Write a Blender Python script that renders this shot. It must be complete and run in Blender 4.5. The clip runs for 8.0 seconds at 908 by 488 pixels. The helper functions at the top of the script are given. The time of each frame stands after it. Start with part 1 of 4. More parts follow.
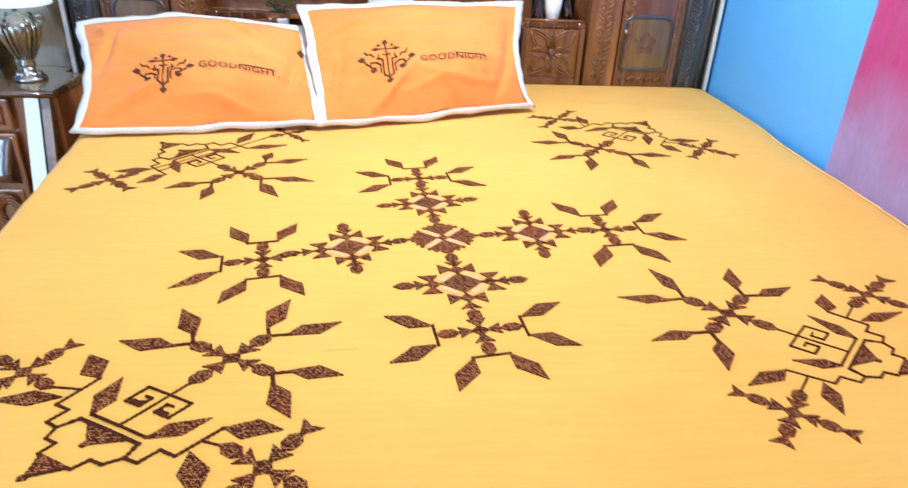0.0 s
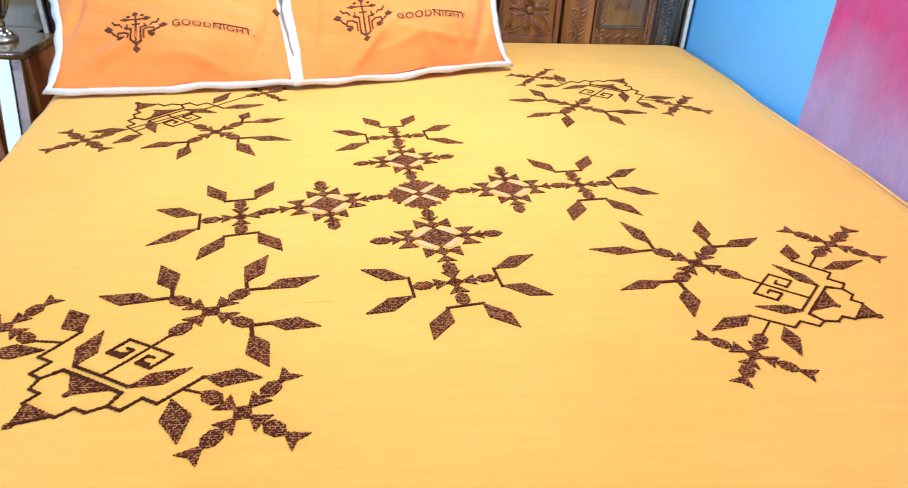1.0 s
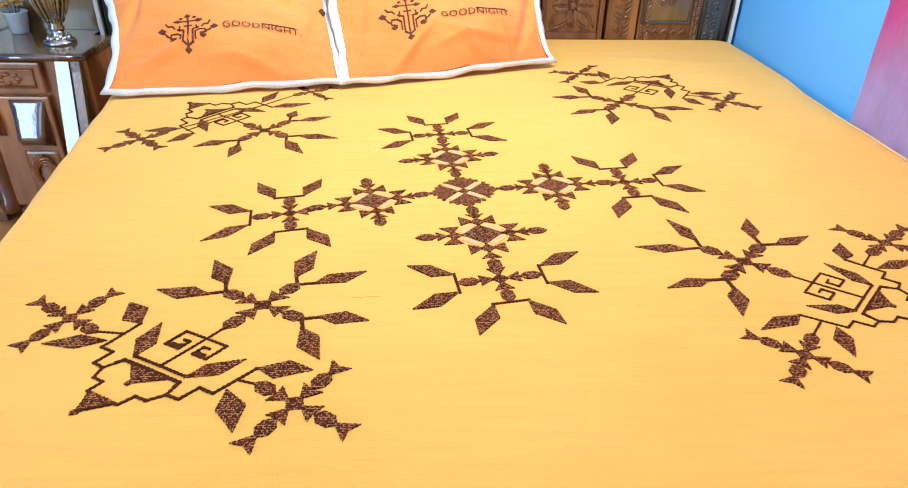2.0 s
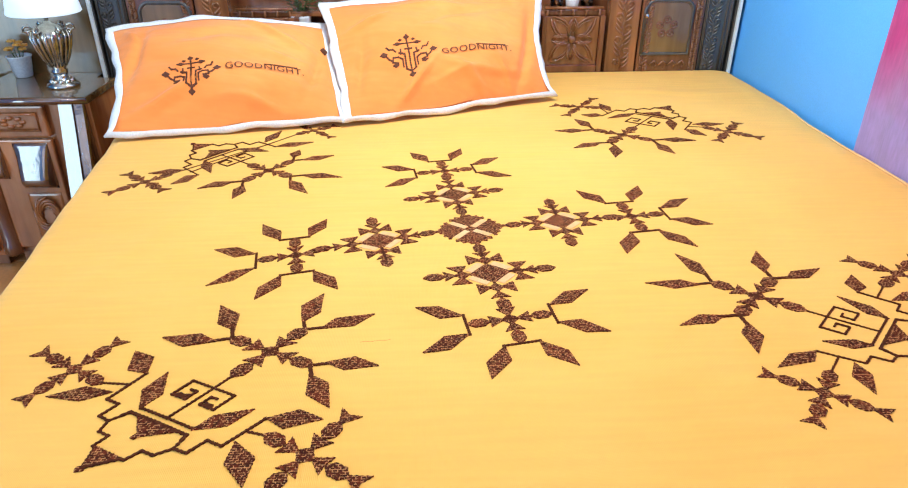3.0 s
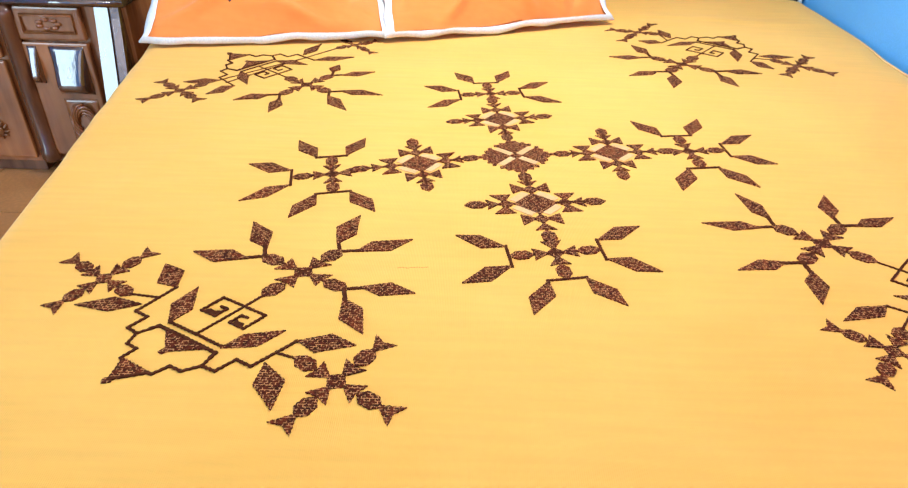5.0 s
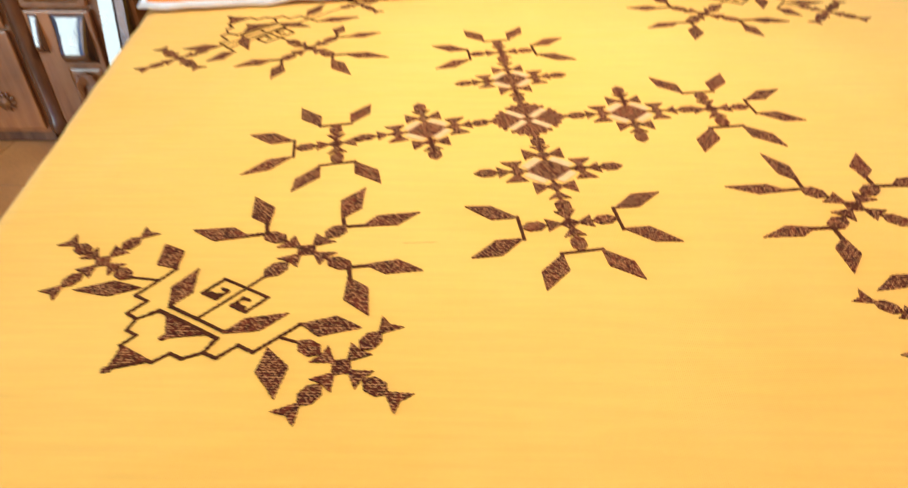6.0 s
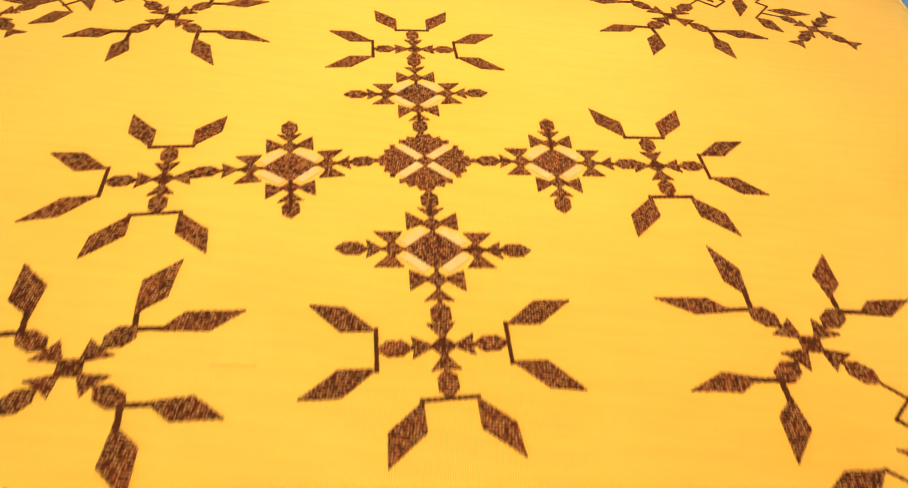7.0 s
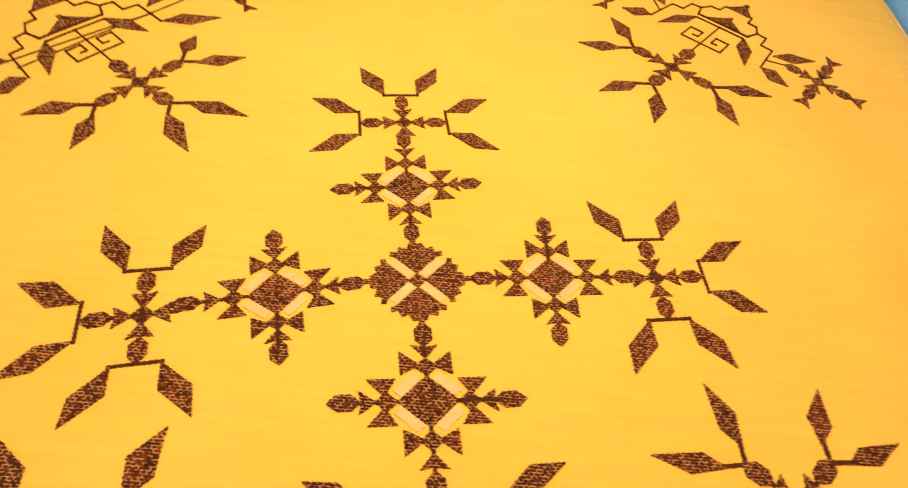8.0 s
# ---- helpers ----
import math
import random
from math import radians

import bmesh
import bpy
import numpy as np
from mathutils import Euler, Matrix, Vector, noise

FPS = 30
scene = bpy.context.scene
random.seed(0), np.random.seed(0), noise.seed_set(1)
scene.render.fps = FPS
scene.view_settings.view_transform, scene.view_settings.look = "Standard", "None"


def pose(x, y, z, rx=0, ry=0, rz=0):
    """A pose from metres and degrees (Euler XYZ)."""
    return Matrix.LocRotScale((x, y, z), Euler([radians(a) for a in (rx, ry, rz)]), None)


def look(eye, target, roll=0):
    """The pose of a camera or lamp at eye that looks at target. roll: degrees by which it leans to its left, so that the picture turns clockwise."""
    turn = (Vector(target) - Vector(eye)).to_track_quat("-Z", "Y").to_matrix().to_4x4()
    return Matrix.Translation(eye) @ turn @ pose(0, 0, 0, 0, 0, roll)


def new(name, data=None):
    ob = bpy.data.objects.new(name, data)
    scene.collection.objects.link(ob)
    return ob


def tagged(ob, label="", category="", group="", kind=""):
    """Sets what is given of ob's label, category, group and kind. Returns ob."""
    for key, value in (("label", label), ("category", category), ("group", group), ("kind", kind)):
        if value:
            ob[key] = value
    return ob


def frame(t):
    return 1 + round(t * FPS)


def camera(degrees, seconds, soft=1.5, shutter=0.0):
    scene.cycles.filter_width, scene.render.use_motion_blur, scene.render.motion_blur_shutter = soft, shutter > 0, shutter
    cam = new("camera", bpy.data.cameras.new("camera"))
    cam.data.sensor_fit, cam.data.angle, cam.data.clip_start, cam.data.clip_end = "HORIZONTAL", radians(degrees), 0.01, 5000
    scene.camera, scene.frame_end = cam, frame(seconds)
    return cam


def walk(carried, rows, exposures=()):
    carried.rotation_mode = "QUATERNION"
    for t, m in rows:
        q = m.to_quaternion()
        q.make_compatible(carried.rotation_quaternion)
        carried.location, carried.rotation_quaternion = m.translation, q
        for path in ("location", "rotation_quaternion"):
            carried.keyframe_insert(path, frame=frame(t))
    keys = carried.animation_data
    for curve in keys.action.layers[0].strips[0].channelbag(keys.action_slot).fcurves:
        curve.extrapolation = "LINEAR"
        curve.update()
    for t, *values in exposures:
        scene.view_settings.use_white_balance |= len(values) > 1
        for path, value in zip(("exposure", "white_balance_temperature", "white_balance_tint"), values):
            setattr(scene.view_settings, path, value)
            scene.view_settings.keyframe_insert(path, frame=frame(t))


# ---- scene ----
cam = camera(67.2, 8.0, soft=1.1, shutter=0.5)
PATH = [
    (0, (-0.078, -1.157, 1.196), (0.081, 0.611, 0.275), 2.9),
    (0.5, (-0.063, -1.175, 1.194), (0.172, 0.547, 0.203), 3.6),
    (1, (-0.063, -1.185, 1.192), (0.139, 0.53, 0.182), 3.0),
    (1.5, (-0.067, -1.191, 1.194), (0.045, 0.525, 0.173), 1.9),
    (1.7, (-0.071, -1.194, 1.196), (0.016, 0.523, 0.175), 1.4),
    (2.8, (-0.08, -1.181, 1.195), (0.021, 0.546, 0.193), 1.0),
    (3, (-0.085, -1.174, 1.207), (0.002, 0.585, 0.259), 0.2),
    (3.5, (-0.082, -1.148, 1.205), (0.015, 0.608, 0.253), 0.3),
    (4, (-0.088, -1.128, 1.195), (0.004, 0.593, 0.179), 1.4),
    (4.5, (-0.102, -1.124, 1.185), (-0.086, 0.557, 0.102), 1.3),
    (4.7, (-0.1, -1.125, 1.175), (-0.105, 0.548, 0.079), 1.8),
    (5.8, (-0.103, -1.101, 1.168), (-0.145, 0.504, -0.024), 0.2),
    (6, (-0.087, -1.076, 1.166), (-0.146, 0.502, -0.061), -0.7),
    (6.2, (-0.058, -1.018, 1.152), (-0.048, 0.481, -0.172), 0.1),
    (6.5, (-0.003, -0.927, 1.146), (-0.016, 0.6, -0.145), 0.9),
    (7, (0.018, -0.736, 1.178), (0.098, 0.692, -0.22), 7.8),
    (7.5, (-0.041, -0.578, 1.269), (0.059, 0.781, -0.195), 7.4),
    (8, (-0.032, -0.509, 1.333), (0.146, 0.734, -0.224), 12.2),
]
walk(cam, [(t, look(eye, target, roll)) for t, eye, target, roll in PATH],
     exposures=[(0, -0.01, 5650, 10), (4.7, -0.02, 5700, 10), (6.0, -0.05, 6500, 11), (6.4, -0.10, 9700, 12), (8, -0.28, 10800, 14)])

# ---- world and lights ----
world = bpy.data.worlds.new("sky")
scene.world = world
world.use_nodes = True
wn = world.node_tree
sky = wn.nodes.new("ShaderNodeTexSky")
sky.sky_type, sky.sun_disc = "NISHITA", False
sky.sun_elevation, sky.sun_rotation = radians(42), radians(200)
wn.links.new(sky.outputs[0], wn.nodes["Background"].inputs[0])
wn.nodes["Background"].inputs[1].default_value = 0.12


def area_lamp(name, m, sx, sy, watts, colour):
    data = bpy.data.lights.new(name, "AREA")
    data.shape, data.size, data.size_y, data.energy, data.color = "RECTANGLE", sx, sy, watts, colour
    ob = new(name, data)
    ob.matrix_world = m
    return ob


# daylight standing in the openings of the two windows, and the room's ceiling lamp
area_lamp("window_light", look((-0.7, -3.13, 1.55), (-0.7, 0.0, 1.2)), 2.3, 1.25, 14, (1.0, 0.90, 0.88))
area_lamp("window_light", look((-3.13, -1.95, 1.19), (0.0, -1.95, 1.19)), 1.8, 2.1, 72, (0.76, 0.97, 1.0))
bulb = bpy.data.lights.new("ceiling_bulb", "POINT")
bulb.energy, bulb.color, bulb.shadow_soft_size = 81, (0.985, 0.948, 0.82), 0.10
new("ceiling_bulb", bulb).location = (0.06, 0.33, 1.88)
small = bpy.data.lights.new("table_lamp_bulb", "POINT")
small.energy, small.color, small.shadow_soft_size = 7.0, (1.0, 0.97, 0.80), 0.03
new("table_lamp_bulb", small).location = (-1.245, 1.085, 0.99)


# ---- materials ----
def nodes_of(name):
    m = bpy.data.materials.new(name)
    m.use_nodes = True
    return m, m.node_tree.nodes, m.node_tree.links, m.node_tree.nodes["Principled BSDF"]


def link_noise(n, l, co, scale, detail=4.0, stretch=None):
    if stretch:
        mp = n.new("ShaderNodeMapping")
        mp.inputs["Scale"].default_value = stretch
        l.new(co, mp.inputs[0])
        co = mp.outputs[0]
    t = n.new("ShaderNodeTexNoise")
    t.inputs["Scale"].default_value, t.inputs["Detail"].default_value = scale, detail
    l.new(co, t.inputs["Vector"])
    return t.outputs["Fac"]


def ramp(n, l, fac, stops):
    r = n.new("ShaderNodeValToRGB")
    while len(r.color_ramp.elements) < len(stops):
        r.color_ramp.elements.new(0.5)
    for e, (p, c) in zip(r.color_ramp.elements, stops):
        e.position, e.color = p, (*c, 1)
    l.new(fac, r.inputs[0])
    return r.outputs[0]


def mixed(n, l, fac, a, b, kind="MIX"):
    m = n.new("ShaderNodeMix")
    m.data_type, m.blend_type = "RGBA", kind
    for slot, v in ((0, fac), (6, a), (7, b)):
        if isinstance(v, (int, float)):
            m.inputs[slot].default_value = v
        elif isinstance(v, tuple):
            m.inputs[slot].default_value = (*v, 1)
        else:
            l.new(v, m.inputs[slot])
    return m.outputs[2]


def bump(n, l, bsdf, height, strength, distance, before=None):
    b = n.new("ShaderNodeBump")
    b.inputs["Strength"].default_value, b.inputs["Distance"].default_value = strength, distance
    l.new(height, b.inputs["Height"])
    if before:
        l.new(before, b.inputs["Normal"])
    l.new(b.outputs[0], bsdf.inputs["Normal"])
    return b.outputs[0]


def surface(name, dark, light, rough, scale=8.0, fine=120.0, relief=0.0005, metal=0.0, stretch=None, coat=0.0, sheen=0.0):
    """A material whose colour drifts between two tones at a coarse and a fine scale, with fine relief."""
    m, n, l, b = nodes_of(name)
    co = n.new("ShaderNodeTexCoord").outputs["Object"]
    big, small = link_noise(n, l, co, scale, 5, stretch), link_noise(n, l, co, fine, 3, stretch)
    tone = ramp(n, l, big, [(0.3, dark), (0.7, light)])
    grain = ramp(n, l, small, [(0.3, (0.82,) * 3), (0.7, (1.0,) * 3)])
    l.new(mixed(n, l, 1.0, tone, grain, "MULTIPLY"), b.inputs["Base Color"])
    b.inputs["Roughness"].default_value, b.inputs["Metallic"].default_value = rough, metal
    b.inputs["Coat Weight"].default_value, b.inputs["Sheen Weight"].default_value = coat, sheen
    b.inputs["Coat Roughness"].default_value = 0.08
    if relief:
        bump(n, l, b, small, 0.6, relief)
    return m


def cloth(name, dark, light, weave=900.0, crease=0.004):
    """Cotton: fine weave, faint slubs across the width and soft creases."""
    m, n, l, b = nodes_of(name)
    co = n.new("ShaderNodeTexCoord").outputs["Object"]
    tone = ramp(n, l, link_noise(n, l, co, 3.0, 4), [(0.3, dark), (0.7, light)])
    slub = ramp(n, l, link_noise(n, l, co, 60.0, 3, (0.12, 1.6, 1.0)), [(0.35, (0.93,) * 3), (0.65, (1.0,) * 3)])
    l.new(mixed(n, l, 1.0, tone, slub, "MULTIPLY"), b.inputs["Base Color"])
    b.inputs["Roughness"].default_value, b.inputs["Sheen Weight"].default_value = 0.82, 0.15
    b.inputs["Specular IOR Level"].default_value = 0.25
    fold = link_noise(n, l, co, 3.2, 3, (1.0, 2.2, 1.0))
    first = bump(n, l, b, fold, 0.35, crease * 4)
    w = n.new("ShaderNodeTexWave")
    w.inputs["Scale"].default_value, w.inputs["Distortion"].default_value = weave / 6.28, 1.0
    l.new(co, w.inputs["Vector"])
    bump(n, l, b, w.outputs["Fac"], 0.25, 0.0006, first)
    return m


def thread(name, dark, light, show):
    """Rows of short stitches, with a little of the ground cloth showing between them."""
    m, n, l, b = nodes_of(name)
    co = n.new("ShaderNodeTexCoord").outputs["Object"]
    br = n.new("ShaderNodeTexBrick")
    br.inputs["Scale"].default_value = 1.0
    br.inputs["Brick Width"].default_value, br.inputs["Row Height"].default_value = 0.0062, 0.0038
    br.inputs["Mortar Size"].default_value, br.inputs["Mortar Smooth"].default_value = 0.00068, 0.3
    warp = n.new("ShaderNodeVectorMath")
    warp.operation = "MULTIPLY_ADD"
    nz = n.new("ShaderNodeTexNoise")
    nz.inputs["Scale"].default_value = 90
    l.new(co, nz.inputs["Vector"])
    l.new(nz.outputs["Color"], warp.inputs[0])
    warp.inputs[1].default_value = (0.0014, 0.0014, 0.0)
    l.new(co, warp.inputs[2])
    l.new(warp.outputs[0], br.inputs["Vector"])
    own = n.new("ShaderNodeObjectInfo").outputs["Random"]
    tone = mixed(n, l, own, ramp(n, l, link_noise(n, l, co, 160, 3), [(0.35, dark), (0.68, light)]), ramp(n, l, link_noise(n, l, co, 190, 3), [(0.35, tuple(0.8 * v for v in dark)), (0.68, tuple(0.62 * v for v in light))]))
    seen = ramp(n, l, link_noise(n, l, co, 240, 2), [(0.46, (0, 0, 0)), (0.56, (show,) * 3)])
    gap = n.new("ShaderNodeMath")
    gap.operation = "MULTIPLY"
    l.new(br.outputs["Fac"], gap.inputs[0])
    l.new(seen, gap.inputs[1])
    l.new(mixed(n, l, gap.outputs[0], tone, (0.76, 0.34, 0.11)), b.inputs["Base Color"])
    b.inputs["Roughness"].default_value, b.inputs["Specular IOR Level"].default_value = 0.85, 0.12
    bump(n, l, b, br.outputs["Fac"], 0.5, 0.0008)
    return m


def varnished(name, dark, light, rough=0.22):
    """Dark polished hardwood with grain along z."""
    m, n, l, b = nodes_of(name)
    co = n.new("ShaderNodeTexCoord").outputs["Object"]
    grain = link_noise(n, l, co, 30, 6, (1.0, 1.0, 0.12))
    cloud = link_noise(n, l, co, 5, 3)
    tone = ramp(n, l, grain, [(0.3, dark), (0.7, light)])
    l.new(mixed(n, l, 1.0, tone, ramp(n, l, cloud, [(0.3, (0.65,) * 3), (0.7, (1.0,) * 3)]), "MULTIPLY"), b.inputs["Base Color"])
    b.inputs["Roughness"].default_value = rough
    b.inputs["Coat Weight"].default_value, b.inputs["Coat Roughness"].default_value = 0.8, 0.06
    bump(n, l, b, grain, 0.25, 0.001)
    return m


CLOTH = cloth("yellow_orange_cotton", (0.88, 0.448, 0.065), (0.92, 0.498, 0.085))
PILLOW = cloth("orange_cotton", (0.88, 0.243, 0.041), (0.93, 0.352, 0.079), crease=0.018)
LACE = surface("white_lace", (0.78, 0.78, 0.76), (0.86, 0.86, 0.85), 0.8, 20, 260, 0.002)
THREAD = thread("brown_thread", (0.028, 0.007, 0.002), (0.175, 0.029, 0.008), 0.66)
LINE = surface("brown_line_stitch", (0.050, 0.013, 0.005), (0.110, 0.030, 0.010), 0.9, 150, 500, 0.0008)
LINE.node_tree.nodes["Principled BSDF"].inputs["Specular IOR Level"].default_value = 0.08
THREAD_FINE = surface("fine_brown_thread", (0.07, 0.018, 0.006), (0.15, 0.042, 0.012), 0.85, 150, 700, 0.0008)
CREAM = surface("cream_thread", (0.80, 0.435, 0.145), (0.86, 0.51, 0.20), 0.7, 60, 500, 0.001)
WOOD = varnished("dark_varnished_wood", (0.105, 0.035, 0.014), (0.26, 0.095, 0.038))
WOOD_WARM = varnished("warm_varnished_wood", (0.125, 0.044, 0.015), (0.37, 0.145, 0.049), 0.22)
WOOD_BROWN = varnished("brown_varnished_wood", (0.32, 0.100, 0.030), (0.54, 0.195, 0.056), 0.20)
LACQUER = varnished("lacquered_wood", (0.060, 0.022, 0.010), (0.18, 0.068, 0.030), 0.10)
LACQUER_BUMP = LACQUER.node_tree.nodes["Bump"]
LACQUER_BUMP.inputs["Distance"].default_value = 0.0035
LACQUER.node_tree.links.new(link_noise(LACQUER.node_tree.nodes, LACQUER.node_tree.links, LACQUER.node_tree.nodes.new("ShaderNodeTexCoord").outputs["Object"], 55, 4, (1.0, 1.0, 0.5)), LACQUER_BUMP.inputs["Height"])
LACQUER.node_tree.links.new(LACQUER_BUMP.outputs["Normal"], LACQUER.node_tree.nodes["Principled BSDF"].inputs["Coat Normal"])
LACQUER.node_tree.nodes["Principled BSDF"].inputs["Coat Weight"].default_value = 1.0
LACQUER.node_tree.nodes["Principled BSDF"].inputs["Coat IOR"].default_value = 2.1
LACQUER.node_tree.nodes["Principled BSDF"].inputs["Coat Roughness"].default_value = 0.13
WOOD_DEEP = varnished("blackened_wood", (0.036, 0.034, 0.033), (0.088, 0.082, 0.076), 0.28)
# olive tone also paints in reflections on the cabinet top and arched panels
WOOD_OLIVE = varnished("olive_varnished_wood", (0.130, 0.070, 0.023), (0.25, 0.138, 0.048), 0.2)
EDGE = surface("pale_laminate", (0.62, 0.68, 0.68), (0.74, 0.78, 0.78), 0.35, 10, 90, 0.0003)
BLUE = surface("blue_wall_paint", (0.120, 0.430, 0.95), (0.160, 0.485, 0.98), 0.6, 1.6, 420, 0.0002)
WHITE_PAINT = surface("white_paint", (0.74, 0.75, 0.75), (0.82, 0.82, 0.81), 0.7, 2.0, 70, 0.001)
FLOOR = surface("beige_floor_tile", (0.50, 0.205, 0.056), (0.62, 0.275, 0.083), 0.38, 6, 90, 0.0003)
GROUT = surface("grout", (0.16, 0.12, 0.09), (0.22, 0.17, 0.13), 0.9, 20, 200, 0.001)
CHROME = surface("steel", (0.62, 0.60, 0.58), (0.72, 0.70, 0.66), 0.18, 20, 300, 0.0002, metal=1.0)
SILVERED = surface("aged_silver", (0.48, 0.44, 0.36), (0.80, 0.76, 0.68), 0.20, 45, 300, 0.0005, metal=1.0)
PORCELAIN = surface("white_glazed_ceramic", (0.78, 0.80, 0.80), (0.85, 0.86, 0.86), 0.18, 12, 150, 0.0002, coat=0.6)
AMBER = surface("orange_glaze", (0.75, 0.33, 0.04), (0.85, 0.45, 0.08), 0.3, 30, 200, 0.0002)
LEAF = surface("green_leaf", (0.035, 0.07, 0.02), (0.08, 0.13, 0.035), 0.5, 60, 300, 0.0004)
SHADOW_CLOTH = surface("mattress_ticking", (0.55, 0.52, 0.48), (0.65, 0.62, 0.58), 0.85, 20, 300, 0.001)


def curtain_material():
    """Thin cotton, its colour running from lilac below to magenta above, with a noisy boundary."""
    m, n, l, b = nodes_of("pink_curtain_cloth")
    co = n.new("ShaderNodeTexCoord").outputs["Object"]
    sep = n.new("ShaderNodeSeparateXYZ")
    l.new(co, sep.inputs[0])
    add = n.new("ShaderNodeMath")
    add.operation = "MULTIPLY_ADD"
    add.inputs[1].default_value = 0.28
    l.new(link_noise(n, l, co, 3.5, 3), add.inputs[0])
    l.new(sep.outputs["Z"], add.inputs[2])
    tone = ramp(n, l, add.outputs[0], [(0.80, (0.66, 0.49, 0.84)), (1.04, (0.78, 0.10, 0.36))])
    fine = ramp(n, l, link_noise(n, l, co, 140, 3, (1.0, 1.0, 0.2)), [(0.3, (0.85,) * 3), (0.7, (1.0,) * 3)])
    l.new(mixed(n, l, 1.0, tone, fine, "MULTIPLY"), b.inputs["Base Color"])
    b.inputs["Roughness"].default_value = 0.8
    b.inputs["Sheen Weight"].default_value = 0.2
    return m


CURTAIN = curtain_material()


def glow(name, colour, strength, base):
    m, n, l, b = nodes_of(name)
    b.inputs["Base Color"].default_value = (*base, 1)
    b.inputs["Emission Color"].default_value = (*colour, 1)
    b.inputs["Emission Strength"].default_value = strength
    b.inputs["Roughness"].default_value = 0.8
    return m


def glass_material():
    m, n, l, b = nodes_of("window_glass")
    b.inputs["Transmission Weight"].default_value, b.inputs["Roughness"].default_value = 1.0, 0.02
    b.inputs["IOR"].default_value = 1.45
    return m


GLASS = glass_material()
SHADE = glow("lit_lampshade", (0.80, 0.97, 1.0), 0.55, (0.80, 0.82, 0.82))


# ---- mesh helpers ----
def mesh_object(name, bm, material, smooth=False):
    me = bpy.data.meshes.new(name)
    bmesh.ops.recalc_face_normals(bm, faces=bm.faces[:])
    bm.to_mesh(me)
    bm.free()
    for m in material if isinstance(material, (list, tuple)) else (material,):
        me.materials.append(m)
    if smooth:
        for p in me.polygons:
            p.use_smooth = True
    return new(name, me)


def part(name, bm, material, parent, label="", smooth=False):
    ob = mesh_object(name, bm, material, smooth)
    ob.parent = parent
    return tagged(ob, label)


def base(name, at, label, category, group="", kind=""):
    ob = new(name)
    ob.location = at
    ob.empty_display_size = 0.05
    return tagged(ob, label, category, group, kind)


def add_box(bm, x0, x1, y0, y1, z0, z1, bevel=0.0, seg=2):
    t = bmesh.new()
    bmesh.ops.create_cube(t, size=1.0)
    for v in t.verts:
        v.co = Vector(((x0 + x1) / 2 + v.co.x * (x1 - x0), (y0 + y1) / 2 + v.co.y * (y1 - y0), (z0 + z1) / 2 + v.co.z * (z1 - z0)))
    if bevel:
        bmesh.ops.bevel(t, geom=t.edges[:], offset=bevel, segments=seg, affect="EDGES", profile=0.6)
    me = bpy.data.meshes.new("t")
    t.to_mesh(me)
    t.free()
    bm.from_mesh(me)
    bpy.data.meshes.remove(me)
    return bm


def box(*a, **k):
    return add_box(bmesh.new(), *a, **k)


def add_lathe(bm, profile, at=(0, 0, 0), n=24, start=0.0, turn=2 * math.pi):
    """A turned form from (radius, height) rows."""
    full = turn > 6.28
    cols = n if full else n + 1
    rings = []
    for r, z in profile:
        rings.append([bm.verts.new((at[0] + r * math.cos(start + turn * k / n), at[1] + r * math.sin(start + turn * k / n), at[2] + z)) for k in range(cols)])
    for a, b in zip(rings, rings[1:]):
        for k in range(n):
            j = (k + 1) % cols
            bm.faces.new((a[k], a[j], b[j], b[k]))
    if full:
        for ring in (rings[0], rings[-1]):
            if len(ring) > 2:
                bm.faces.new(ring)
    return bm


def lathe(*a, **k):
    return add_lathe(bmesh.new(), *a, **k)


def add_tube(bm, pts, r, n=6):
    """A round bar along a line of points."""
    pts = [Vector(p) for p in pts]
    rings = []
    for i, p in enumerate(pts):
        d = (pts[min(i + 1, len(pts) - 1)] - pts[max(i - 1, 0)]).normalized()
        side = d.cross(Vector((0.21, 0.33, 0.92))).normalized()
        up = side.cross(d)
        rr = r[i] if isinstance(r, (list, tuple)) else r
        rings.append([bm.verts.new(p + rr * (math.cos(2 * math.pi * k / n) * side + math.sin(2 * math.pi * k / n) * up)) for k in range(n)])
    for a, b in zip(rings, rings[1:]):
        for k in range(n):
            bm.faces.new((a[k], a[(k + 1) % n], b[(k + 1) % n], b[k]))
    bm.faces.new(rings[0]), bm.faces.new(rings[-1])
    return bm


def add_blob(bm, at, sx, sy, sz, n=8):
    """A small rounded boss, used for carving."""
    t = [(math.sin(math.pi * k / 6), -math.cos(math.pi * k / 6)) for k in range(1, 6)]
    rings = [[bm.verts.new((at[0] + sx * r * math.cos(2 * math.pi * j / n), at[1] + sy * r * math.sin(2 * math.pi * j / n), at[2] + sz * h)) for j in range(n)] for r, h in t]
    for a, b in zip(rings, rings[1:]):
        for j in range(n):
            bm.faces.new((a[j], a[(j + 1) % n], b[(j + 1) % n], b[j]))
    bm.faces.new(rings[0]), bm.faces.new(rings[-1])
    return bm


# ---- the room ----
TOP = 0.60            # top of the made bed
WALL_E, WALL_N, WALL_W, WALL_S, CEIL = 1.030, 1.46, -3.2, -3.2, 2.75


